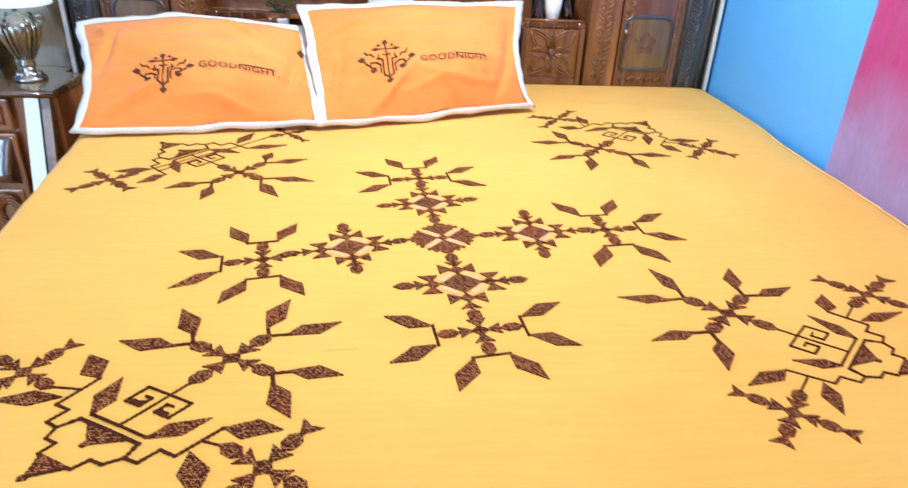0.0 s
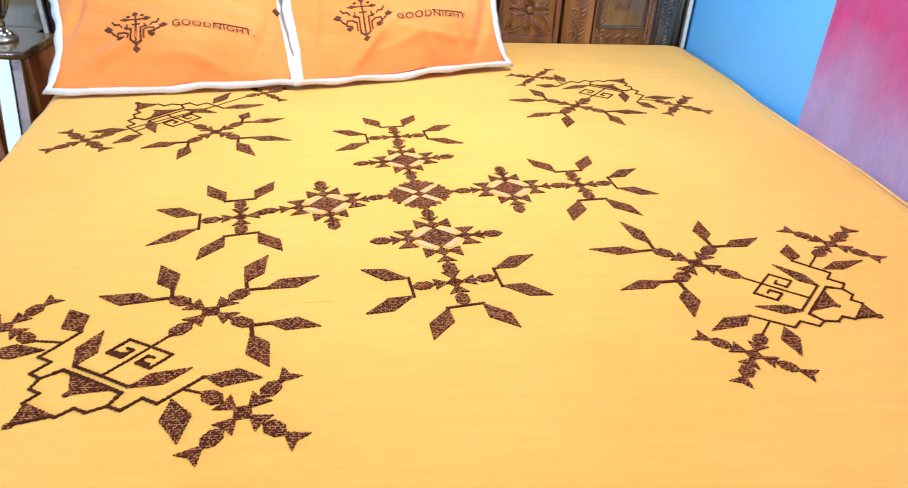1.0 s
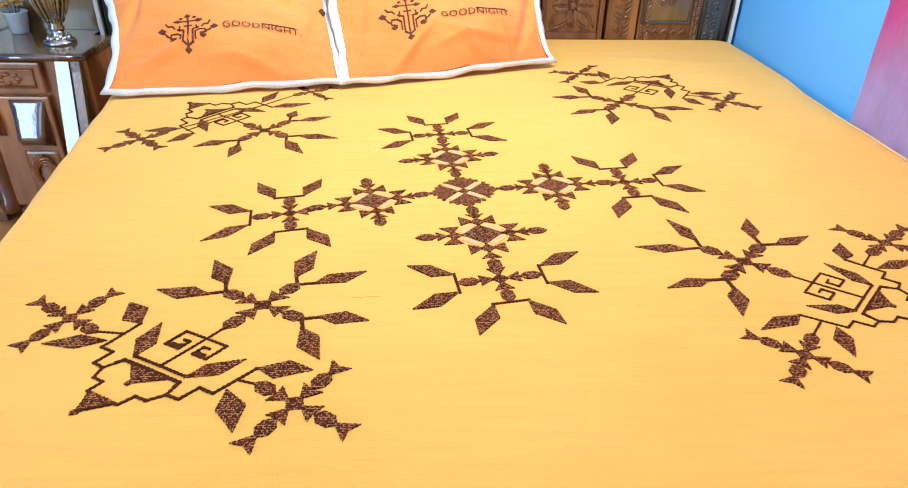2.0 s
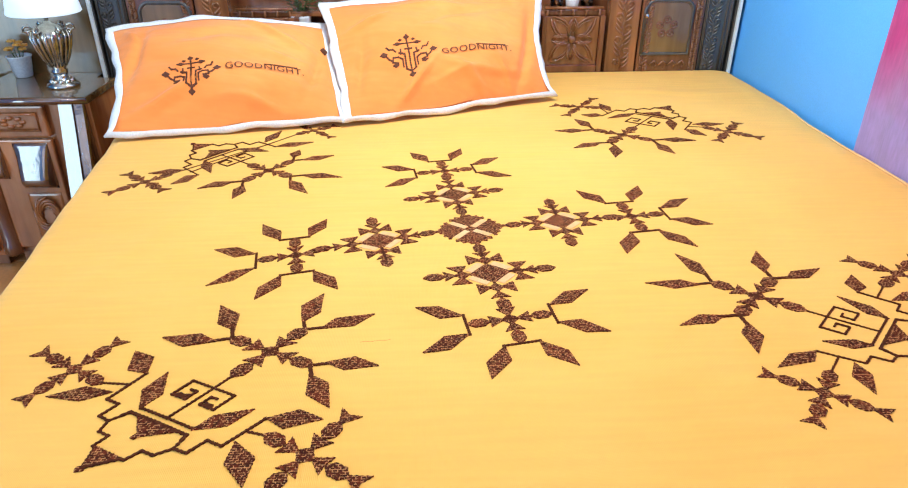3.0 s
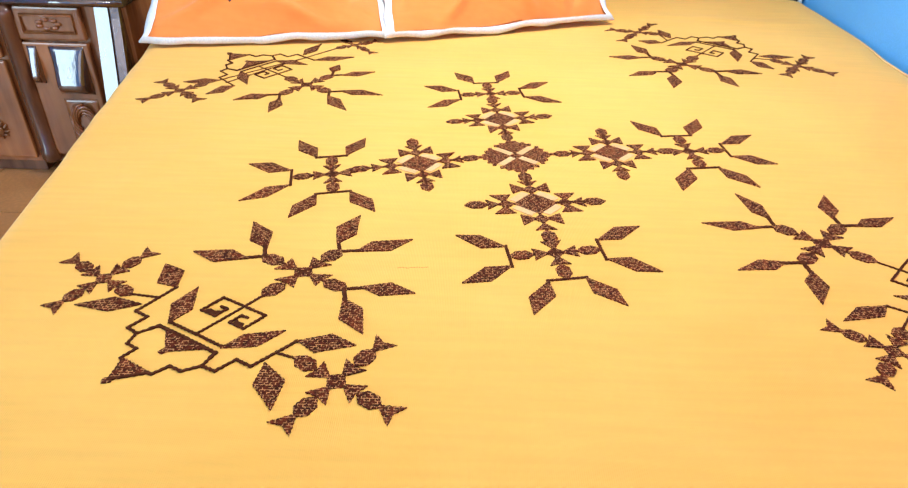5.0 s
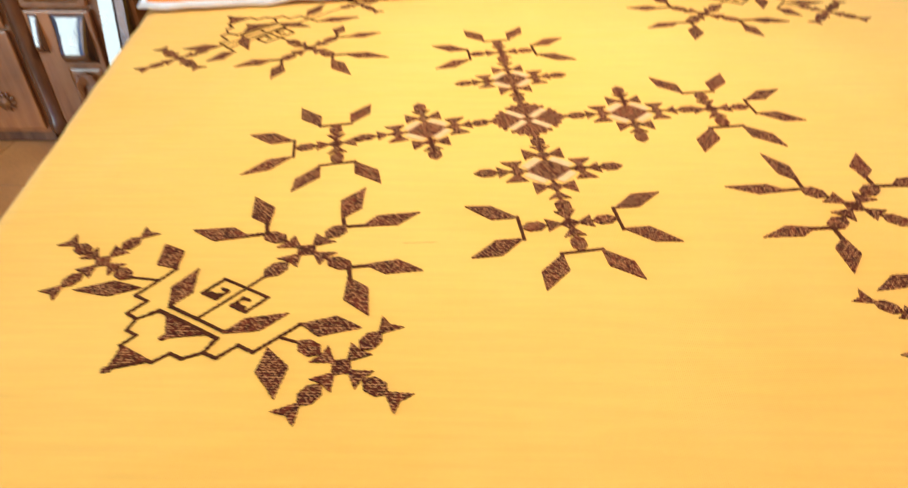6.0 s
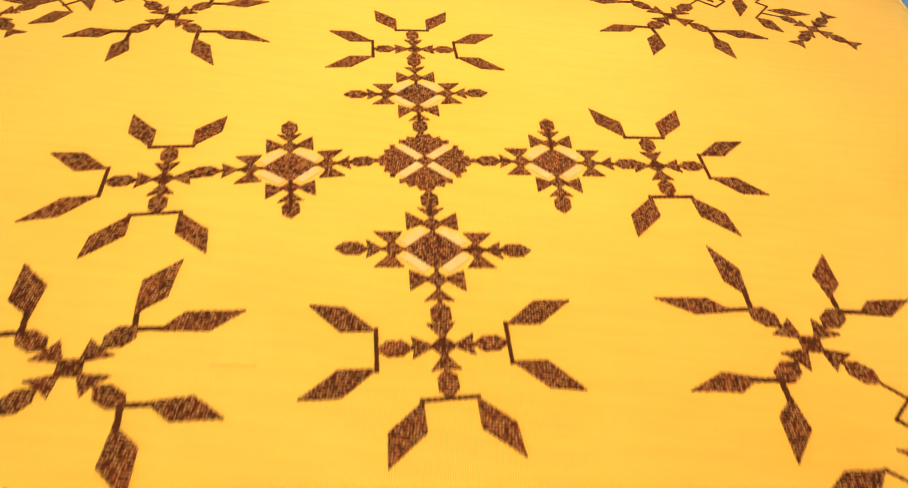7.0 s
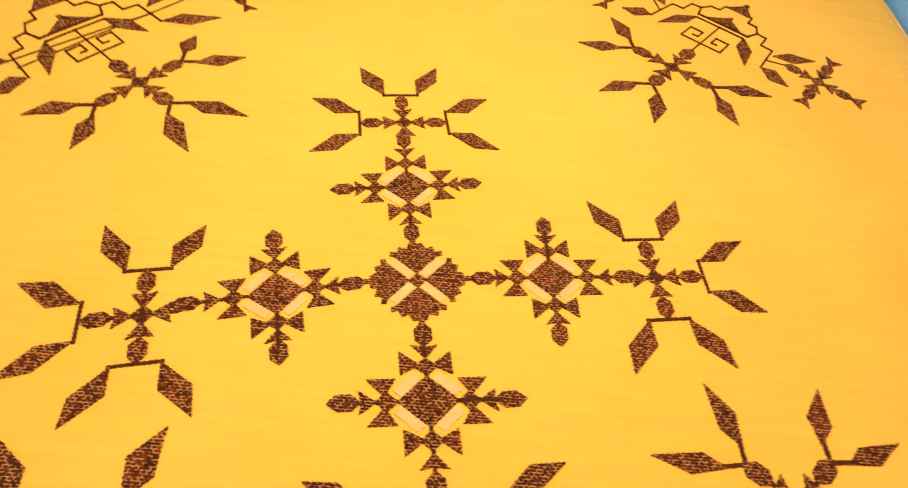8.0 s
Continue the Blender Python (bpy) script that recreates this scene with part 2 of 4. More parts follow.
def wall(name, bm, label):
    return tagged(mesh_object(name, bm, BLUE), label, "wall", kind="structure")


wall("wall_east", box(WALL_E, WALL_E + 0.15, WALL_S - 0.15, WALL_N + 0.15, 0, CEIL), "bright blue painted plaster wall beside the bed")
wall("wall_north", box(WALL_W - 0.15, WALL_E - 0.002, WALL_N, WALL_N + 0.15, 0, CEIL), "blue painted plaster wall behind the headboard")


def wall_with_window(name, along, fixed0, fixed1, a0, a1, w0, w1, s0, s1, label):
    bm = bmesh.new()
    for p0, p1, z0, z1 in ((a0, w0, 0, CEIL), (w1, a1, 0, CEIL), (w0, w1, 0, s0), (w0, w1, s1, CEIL)):
        if along == "x":
            add_box(bm, p0, p1, fixed0, fixed1, z0, z1)
        else:
            add_box(bm, fixed0, fixed1, p0, p1, z0, z1)
    return wall(name, bm, label)


wall_with_window("wall_south", "x", WALL_S - 0.15, WALL_S, WALL_W - 0.15, WALL_E - 0.002, -1.9, 0.5, 0.9, 2.2, "blue plaster wall with a wide window at the foot")
wall_with_window("wall_west", "y", WALL_W - 0.15, WALL_W, WALL_S + 0.002, WALL_N - 0.002, -2.9, -1.0, 0.08, 2.3, "blue plaster wall with a tall glazed opening")
tagged(mesh_object("ceiling", box(WALL_W - 0.15, WALL_E + 0.15, WALL_S - 0.15, WALL_N + 0.15, CEIL + 0.002, CEIL + 0.15), WHITE_PAINT), "plain white painted ceiling", "ceiling", kind="structure")


def window(name, along, c0, c1, fixed, z0, z1, label):
    """Frame, mullion, sill and panes set in an opening."""
    root = base(name, (0, 0, 0), label, "window", kind="structure")

    def piece(bm, a0, a1, d0, d1, b0, b1, bev=0.004):
        if along == "x":
            return add_box(bm, a0, a1, fixed + d0, fixed + d1, b0, b1, bev)
        return add_box(bm, fixed + d0, fixed + d1, a0, a1, b0, b1, bev)

    bm = bmesh.new()
    mid = (c0 + c1) / 2
    for a0, a1, b0, b1 in ((c0, c0 + 0.05, z0, z1), (c1 - 0.05, c1, z0, z1), (c0 + 0.051, c1 - 0.051, z0, z0 + 0.05), (c0 + 0.051, c1 - 0.051, z1 - 0.05, z1), (mid - 0.025, mid + 0.025, z0 + 0.051, z1 - 0.051)):
        piece(bm, a0, a1, -0.03, 0.03, b0, b1)
    part("window_frame", bm, WHITE_PAINT, root)
    for a0, a1 in ((c0 + 0.052, mid - 0.027), (mid + 0.027, c1 - 0.052)):
        pane = part("pane", piece(bmesh.new(), a0, a1, -0.003, 0.003, z0 + 0.052, z1 - 0.052, 0), GLASS, root)
        pane.visible_shadow = False
    return root


window("window_1", "x", -1.9, 0.5, WALL_S - 0.08, 0.9, 2.2, "white framed two-pane window at the foot wall")
window("window_2", "y", -2.9, -1.0, WALL_W - 0.08, 0.08, 2.3, "tall white framed two-pane glazed side window")

ground = tagged(mesh_object("ground", box(-200, 200, -200, 200, -0.35, -0.25), GROUT), "plain earth ground outside the house", "ground", kind="structure")
floor = tagged(mesh_object("floor", box(WALL_W - 0.1, WALL_E + 0.1, WALL_S - 0.1, WALL_N + 0.1, -0.2, -0.004), GROUT), "beige tiled floor with dark joints", "floor", kind="structure")


# ---- the bed ----
def left_edge(y):
    """Where the cover turns over the mattress on the open side."""
    return -0.834 - 0.14 * max(min(y, 0.62), -0.40) - 0.02 * min(max(y - 0.62, 0), 0.6)


def cover_z(x, y):
    """The lie of the cover: nearly flat, with long soft swells."""
    z = 0.0030 * math.sin(3.1 * x + 1.2) * math.cos(2.3 * y + 0.4) + 0.0016 * noise.noise(Vector((2.4 * x, 2.9 * y, 0.3)))
    for x0, y0, ang, length, height, width in FOLDS:
        dx, dy = x - x0, y - y0
        c, sn = math.cos(ang), math.sin(ang)
        a, d = dx * c + dy * sn, -dx * sn + dy * c
        d += 0.012 * math.sin(a * 11 + x0 * 9)
        z += height * math.exp(-(d / width) ** 2) * math.exp(-(a / length) ** 2)
    return TOP + z


# soft folds in the cover: middle, direction, length, height, width
FOLDS = [(0.52, -0.60, -0.28, 0.20, 0.0030, 0.020), (0.62, -0.52, -0.20, 0.16, 0.0022, 0.016), (0.30, -0.68, -0.15, 0.22, 0.0022, 0.022), (-0.10, 0.12, 0.06, 0.35, 0.0012, 0.012),
         (0.80, 0.30, 1.10, 0.30, 0.0028, 0.030), (0.70, 0.95, -0.10, 0.25, 0.0030, 0.025), (-0.60, 0.05, 1.35, 0.35, 0.0020, 0.022), (-0.30, -0.68, 0.05, 0.30, 0.0022, 0.018), (0.10, 0.42, 0.10, 0.40, 0.0014, 0.014)]
FOOT, HEAD, RIGHT = -0.80, 1.212, 1.010


def bedspread_mesh():
    """Top sheet with a rounded turn-over and a hanging skirt on the open side and the foot."""
    bm = bmesh.new()
    nx, ny = 150, 160
    rows = []
    skirt = [(0.0, 0.0), (0.018, 0.004), (0.032, 0.016), (0.040, 0.035), (0.044, 0.08), (0.046, 0.16), (0.05, 0.27), (0.055, 0.36)]
    for j in range(ny + 1):
        y = FOOT + (HEAD - FOOT) * j / ny
        x0 = left_edge(y)
        row = []
        for out, drop in reversed(skirt[1:]):
            wave = 0.010 * min(drop / 0.2, 1) * math.sin(17 * y + 2 * math.sin(5 * y)) + 0.004 * noise.noise(Vector((0, y * 9, drop * 4)))
            row.append((x0 + 0.044 - out - wave, y, TOP - drop))
        for i in range(nx + 1):
            s = i / nx
            edge = RIGHT + 0.006 * math.sin(9 * y) + 0.005 * noise.noise(Vector((3, y * 7, 0)))
            x = x0 + 0.044 + (edge - x0 - 0.044) * s
            lift = 0.008 * max(0, (s - 0.96) / 0.04) ** 2
            row.append((x, y, cover_z(x, y) - lift))
        row.append((edge - 0.002, y, TOP - 0.06))
        rows.append(row)
    low = []
    for out, drop in skirt[1:]:
        row = []
        for k, (x, y, z) in enumerate(rows[0]):
            wave = 0.010 * min(drop / 0.2, 1) * math.sin(15 * x)
            row.append((x, FOOT - out - wave, min(z, TOP - drop)))
        low.append(row)
    rows = list(reversed(low)) + rows
    verts = [[bm.verts.new(p) for p in row] for row in rows]
    for a, b in zip(verts, verts[1:]):
        for k in range(len(a) - 1):
            bm.faces.new((a[k], a[k + 1], b[k + 1], b[k]))
    return bm


bedspread = tagged(mesh_object("bedspread", bedspread_mesh(), CLOTH, smooth=True), "yellow-orange cotton bedspread embroidered with dark brown geometric motifs", "bedspread")


# Embroidery. Shapes are drawn in the plane of a motif (u outward, v across), then laid on the cover.
def turn(pts, k):
    for _ in range(k % 4):
        pts = [(-v, u) for u, v in pts]
    return pts


def moved(pts, u, v):
    return [(a + u, b + v) for a, b in pts]


def oval(u, v, a, b):
    """A long bead with pointed ends."""
    return [(u + a, v), (u + 0.42 * a, v + b), (u - 0.42 * a, v + b), (u - a, v), (u - 0.42 * a, v - b), (u + 0.42 * a, v - b)]


def stroke(pts, w):
    """A line of stitches along some points, one strip for each stretch."""
    out = []
    for (u0, v0), (u1, v1) in zip(pts, pts[1:]):
        d = math.hypot(u1 - u0, v1 - v0)
        eu, ev = (u1 - u0) / d * w / 2, (v1 - v0) / d * w / 2
        out.append([(u0 - eu - ev, v0 - ev + eu), (u0 - eu + ev, v0 - ev - eu), (u1 + eu + ev, v1 + ev - eu), (u1 + eu - ev, v1 + ev + eu)])
    return out


def rhomb(a, b=None):
    b = b or a
    return [(a, 0), (0, b), (-a, 0), (0, -b)]


def stitched_mesh(shapes, lay, lift):
    """Raised thread patches; lay turns motif coordinates into a place on the cloth at a height over it."""
    bm = bmesh.new()
    for i, shape in enumerate(shapes):
        h = lift + (i % 14) * 0.00006
        fine = []
        for (u0, v0), (u1, v1) in zip(shape, shape[1:] + shape[:1]):
            long = math.hypot(u1 - u0, v1 - v0)
            steps = max(1, int(long / 0.0030))
            for k in range(steps):
                tooth = (0.0005 if k % 2 else -0.0005) + 0.0007 * noise.noise(Vector((u0 * 900 + k * 3.1, v0 * 900, i)))
                tooth *= 0 if k == 0 or long < 0.008 else 1
                fine.append((u0 + (u1 - u0) * k / steps + tooth * (v1 - v0) / long, v0 + (v1 - v0) * k / steps - tooth * (u1 - u0) / long))
        up = [bm.verts.new(lay(u, v, h)) for u, v in fine]
        dn = [bm.verts.new(lay(u, v, -0.002)) for u, v in fine]
        bm.faces.new(up)
        for k in range(len(up)):
            j = (k + 1) % len(up)
            bm.faces.new((up[k], up[j], dn[j], dn[k]))
    return bm


def on_cover(origin, ux, vx, *bow):
    """Lays a motif on the cover: its middle, its two directions, and how the hand-drawn lines bow, by powers of u and v."""
    def lay(u, v, h):
        terms = (u * u, u * v, v * v, u ** 3, u * u * v, u * v * v, v ** 3)
        x, y = (origin[k] + u * ux[k] + v * vx[k] + sum(f * b[k] for f, b in zip(terms, bow)) for k in (0, 1))
        return (x, y, cover_z(x, y) + h)
    return lay


ARROW = [(0.009, 0.0), (0.034, 0.016), (0.031, 0.0), (0.034, -0.016)]


def star_core(ovals):
    """Small diamond with arrowheads along its four directions, and ovals along some."""
    out = [("line", rhomb(0.0155)), ("stem", stroke([(-0.040, 0), (0.040, 0)], 0.0044) + stroke([(0, -0.040), (0, 0.040)], 0.0044))]
    for k in range(4):
        out.append(("arrowhead", turn(ARROW, k)))
        if k in ovals:
            out.append(("oval", turn(oval(0.0515, 0, 0.0195, 0.0108), k)))
    return out


def leaf_pair(k, along, side, bracket):
    """Two leaves and the stems that carry them, in direction k."""
    if bracket:
        stems = stroke([(0.071, -0.029), (0.071, 0.029)], 0.0042)
        leaf = [(0.071, 0.027), (0.110, 0.027), (along, side), (0.107, 0.064)]
    else:
        stems = stroke([(0.066, 0.0), (0.074, 0.008), (0.086, 0.020)], 0.0045) + stroke([(0.066, 0.0), (0.074, -0.008), (0.086, -0.020)], 0.0045)
        leaf = [(0.078, 0.016), (0.111, 0.015), (along, side), (0.106, 0.050)]
    other = [(leaf[q][0], -leaf[q][1]) for q in (0, 3, 2, 1)]
    return [("stem", [turn(s, k) for s in stems]), ("leaf", turn(leaf, k)), ("leaf", turn(other, k))]


def drawn_to(leaf, tip):
    """A lozenge swung and stretched about its foot, so that its tip comes to another place; its width stays."""
    (bu, bv), (tu, tv) = leaf[0], leaf[2]
    a, b = math.hypot(tu - bu, tv - bv), math.hypot(tip[0] - bu, tip[1] - bv)
    e, f = ((tu - bu) / a, (tv - bv) / a), ((tip[0] - bu) / b, (tip[1] - bv) / b)
    out = []
    for u, v in leaf:
        along, off = (u - bu) * e[0] + (v - bv) * e[1], (v - bv) * e[0] - (u - bu) * e[1]
        along *= b / a
        out.append((bu + along * f[0] - off * f[1], bv + along * f[1] + off * f[0]))
    return out


def diamond_unit():
    """A large diamond with four small ones, spikes, and cream bars between."""
    out = [("line", rhomb(0.0355)), ("link", [(-0.122, -0.004), (-0.106, -0.004), (-0.106, 0.004), (-0.122, 0.004)])]
    for k in range(4):
        o = 0.007 if k == 0 else 0.0
        out.append(("stem", [turn(p, k) for p in stroke([(0.036, 0), (0.084 + o, 0)], 0.0044)]))
        out.append(("diamond", turn(moved(rhomb(0.0135), 0.0475 + o / 2, 0), k)))
        out.append(("spike", turn([(0.050, 0.007), (0.036, 0.031), (0.070, 0.031)], k)))
        out.append(("spike", turn([(0.050, -0.007), (0.070, -0.031), (0.036, -0.031)], k)))
        out.append(("arrowhead", turn([(0.059 + o, 0), (0.079 + o, 0.0165), (0.076 + o, 0), (0.079 + o, -0.0165)], k)))
        out.append(("oval", turn(oval(0.0950 + 1.6 * o, 0, 0.0195, 0.0108), k)))
        out.append(("bar", turn([(0.0060, 0.0308), (0.0308, 0.0060), (0.0400, 0.0152), (0.0152, 0.0400)], k)))
    return out


def embroider(name, label, lay, pieces):
    """One motif: its lines are the part, every separate patch is a piece of it."""
    lines = [p for kind, p in pieces if kind == "line"]
    ob = part(name, stitched_mesh(lines, lay, 0.0012), THREAD, bedspread, label)
    n = 0
    for kind, p in pieces:
        if kind == "bar":
            part("bar", stitched_mesh([p], lay, 0.0012), CREAM, ob, "cream thread bar")
        elif kind != "line":
            n += 1
            part(kind, stitched_mesh(p if isinstance(p[0], list) else [p], lay, 0.0016 + (n % 9) * 0.00007), LINE if kind in ("stem", "outline", "roof", "scroll", "hook") else THREAD, ob)
    return ob


ARM = 0.334
# each arm: the middle of its diamond and that one's sideways direction, then the lie of the flower at its end
ARMS = [((0.185, 0.033), (-0.058, 0.929), (0.334, 0.051), (1.031, 0.173), (-0.105, 0.939), (-0.065, -0.018), (0.087, 0.028), (0.133, -0.029), (-0.374, -0.518), (2.148, -0.715), (1.19, -0.088), (-0.773, 1.258)),
        ((-0.019, 0.172), (-0.952, -0.199), (-0.034, 0.308), (-0.139, 0.897), (-0.959, -0.176), (-0.01, 0.056), (0.152, 0.049), (0.03, -0.188), (0.594, 0.861), (-0.991, -0.578), (0.588, -1.05), (0.241, 0.736)),
        ((-0.17, -0.032), (0.192, -0.868), (-0.318, -0.08), (-0.948, -0.233), (0.175, -0.909), (-0.037, -0.117), (-0.237, -0.207), (0.005, 0.051), (-0.834, -0.389), (-0.012, -0.705), (-0.27, 3.492), (-1.218, 0.005)),
        ((0.028, -0.161), (1.019, 0.117), (0.046, -0.301), (0.135, -0.885), (0.97, 0.185), (0.12, 0.002), (-0.053, -0.033), (0.025, -0.018), (-0.012, 0.22), (-0.716, 0.167), (-2.779, -0.003), (-0.027, -2.229))]
lay_c = on_cover((0.005, 0.007), (0.992, 0.146), (-0.104, 0.975))
half = [(0.0125, 0.0018), (0.0385, 0.0278), (0.041, 0.0355), (0.048, 0.035), (0.047, 0.026), (0.056, 0.023), (0.053, 0.013), (0.062, 0.009)]
petal = [(0.0, 0.0)] + half + [(u, -v) for u, v in reversed(half)]
embroider("embroidered_medallion", "round brown medallion with cream crossing bars", lay_c,
          [("line", rhomb(0.012))] + [("petal", turn(petal, k)) for k in range(4)]
          + [("bar", turn([(0.0115, 0.0028), (0.0370, 0.0283), (0.0283, 0.0370), (0.0028, 0.0115)], k)) for k in range(4)])
for mid, dx, *lie in ARMS:
    along = tuple((lie[0][k] - (0.005, 0.007)[k]) / ARM for k in (0, 1))
    embroider("embroidered_diamond", "brown stitched diamond with spiked rim and cream bars", on_cover(mid, along, dx), diamond_unit())
    pieces = star_core((0, 1, 3))
    for d in (0, 1, 3):
        pieces += leaf_pair(d, 0.148, 0.067, True)
    embroider("embroidered_flower", "brown stitched flower with six lozenge leaves", on_cover(*lie), pieces)


def slimmed(leaf, k):
    """Draws the two side corners of a lozenge towards its long axis and its tip out."""
    mid = [(leaf[0][q] + leaf[2][q]) / 2 for q in (0, 1)]
    tip = tuple(mid[q] + (1.4 - 0.4 * k) * (leaf[2][q] - mid[q]) for q in (0, 1))
    one, two = (tuple(mid[q] + k * (leaf[c][q] - mid[q]) - 0.3 * (1 - k) * (leaf[2][q] - leaf[0][q]) for q in (0, 1)) for c in (1, 3))
    return [leaf[0], one, tip, two]


def corner_motif(line, slim, tips):
    """The large corner spray: flower, scroll and house-shaped bud."""
    out = star_core((0, 1, 2, 3))
    tips = iter(tips)
    for k in (2, 1, 3):
        out += [(kind, drawn_to(p, next(tips)) if kind == "leaf" else p) for kind, p in leaf_pair(k, 0.145, 0.050, False)]
    out.append(("stem", stroke([(0.066, 0), (0.165, 0)], 0.0042 * line)))
    scroll, roof = stroke([(0.097, -0.034), (0.097, 0.034)], 0.0042 * line), []
    for s in (1, -1):
        def m(pts):
            return [(u, v * s) for u, v in pts]
        scroll += stroke(m([(0.097, 0.034), (0.1295, 0.034), (0.1295, 0.012), (0.112, 0.012), (0.112, 0.021)]), 0.0042 * line)
        if line > 0.65:
            out.append(("hook", m([(0.129, 0.031), (0.129, 0.016), (0.119, 0.013), (0.123, 0.020), (0.122, 0.027)])))
        roof += stroke(m([(0.165, 0.0), (0.165, 0.042), (0.158, 0.047)]), 0.0044 * line) + stroke(m([(0.176, 0.0), (0.176, 0.046), (0.184, 0.049)]), 0.0058 * line)
        out.append(("leaf", drawn_to(m([(0.168, 0.043), (0.136, 0.042), (0.102, 0.073), (0.141, 0.072)]), next(tips))))
        out.append(("outline", stroke(m([(0.184, 0.049), (0.198, 0.054), (0.215, 0.045), (0.216, 0.028), (0.234, 0.026), (0.235, 0.021), (0.260, 0.001)]), 0.0046 * line)))
        out.append(("outline", stroke(m([(0.111, 0.098), (0.170, 0.094), (0.171, 0.073), (0.196, 0.072), (0.198, 0.054)]), 0.0046 * line)))
        out.append(("leaf", drawn_to(m([(0.111, 0.098), (0.118, 0.126), (0.083, 0.154), (0.080, 0.122)]), next(tips))))
        out.append(("leaf", m([(0.157, 0.100), (0.188, 0.120), (0.198, 0.162), (0.163, 0.139)])))
    out += [("scroll", scroll), ("roof", roof)]
    out.append(("bud", [(0.178, -0.032), (0.178, 0.032), (0.200, 0.005), (0.208, 0.002), (0.208, -0.004), (0.200, -0.004)]))
    out.append(("bud", [(0.233, -0.023), (0.233, 0.023), (0.259, 0.002), (0.259, -0.002)]))
    out.append(("knot", moved(rhomb(0.006), 0.263, 0)))
    return [(kind, slimmed(p, slim) if kind == "leaf" else p) for kind, p in out]


def small_cross():
    """The cross beside a corner spray: four ovals and three fish-tail ends."""
    out = [("line", rhomb(0.0155))]
    for d in range(4):
        out.append(("arrowhead", turn(ARROW, d)))
        out.append(("oval", turn(oval(0.0495, 0, 0.0185, 0.0108), d)))
        if d != 3:
            out.append(("arrowhead", turn([(0.062, 0.0), (0.090, 0.017), (0.084, 0.0), (0.090, -0.017)], d)))
    return out


# each corner spray: how fine its lines and leaves are, then its lie
SPRAYS = [(0.70, 0.97, (-0.31, -0.367), (-0.62, -0.795), (0.937, -0.526), (0.11, -0.057), (0.029, 0.405), (-0.064, -0.05), (-1.297, -0.012), (-1.094, -1.101), (-0.299, -1.105), (0.232, -1.095)),
          (0.62, 0.80, (0.458, -0.251), (0.873, -0.654), (0.784, 0.821), (0.127, -0.043), (-0.026, -0.188), (0.07, -0.045), (-0.465, 1.119), (-0.67, 0.004), (0.447, 0.845), (0.864, -0.398)),
          (0.56, 0.86, (0.449, 0.547), (0.734, 0.904), (-1.016, 0.693), (0.188, 0.144), (-0.119, -0.015), (0.021, -0.114), (0.052, -0.223), (2.297, -0.922), (0.13, 0.028), (0.834, -0.682)),
          (0.56, 0.86, (-0.444, 0.33), (-0.824, 0.603), (0.693, 0.917), (0.361, 0.156), (0.233, 0.027), (0.208, -0.025), (-1.946, 1.068), (0.545, -1.145), (2.385, 1.264), (0.945, -0.1))]
# where leaf tips come to lie: six of the spray's flower, then two on each side of its bud
TIPS = [((-0.155, -0.049), (-0.151, 0.049), (-0.048, 0.137), (0.057, 0.144), (0.043, -0.147), (-0.054, -0.144), (0.105, 0.074), (0.077, 0.152), (0.097, -0.077), (0.082, -0.152)),
        ((-0.149, -0.055), (-0.153, 0.055), (-0.054, 0.14), (0.042, 0.139), (0.054, -0.142), (-0.053, -0.134), (0.094, 0.067), (0.088, 0.146), (0.112, -0.068), (0.087, -0.161)),
        ((-0.151, -0.048), (-0.149, 0.047), (-0.055, 0.135), (0.051, 0.138), (0.049, -0.141), (-0.056, -0.136), (0.101, 0.078), (0.093, 0.143), (0.096, -0.077), (0.096, -0.151)),
        ((-0.152, -0.048), (-0.152, 0.049), (-0.052, 0.135), (0.042, 0.115), (0.048, -0.141), (-0.052, -0.134), (0.099, 0.072), (0.065, 0.163), (0.099, -0.075), (0.117, -0.161))]
for (line, slim, *lie), tips in zip(SPRAYS, TIPS):
    embroider("embroidered_corner_spray", "brown stitched corner spray with scrolls and bud", on_cover(*lie), corner_motif(line, slim, tips))
# the two crosses beside each spray: middle, and the directions of their arms
CROSSES = [((-0.231, -0.572), (-0.556, -0.798), (0.82, -0.551)),
           ((-0.576, -0.393), (-0.469, -0.765), (-0.771, 0.51)),
           ((0.739, -0.187), (0.734, -0.629), (0.803, 0.629)),
           ((0.443, -0.491), (0.746, -0.52), (-0.524, -0.676)),
           ((0.39, 0.804), (0.672, 0.978), (-0.9, 0.219)),
           ((0.74, 0.559), (0.644, 0.85), (0.81, -0.623)),
           ((-0.71, 0.278), (-0.675, 0.607), (-0.702, -0.721)),
           ((-0.377, 0.614), (-0.629, 0.697), (0.64, 0.457))]
for n, lie in enumerate(CROSSES):
    cross = embroider("embroidered_cross", "brown stitched cross with fish-tail ends", on_cover(*lie), small_cross())
    line, slim, *spray = SPRAYS[n // 2]
    ends = on_cover(*spray)(0.138, -0.099 if n % 2 else 0.099, 0)[:2], on_cover(*lie)(0, -0.062, 0)[:2]
    part("stem", stitched_mesh(stroke(ends, 0.0044 * line), on_cover((0, 0), (1, 0), (0, 1)), 0.0014), LINE, cross)


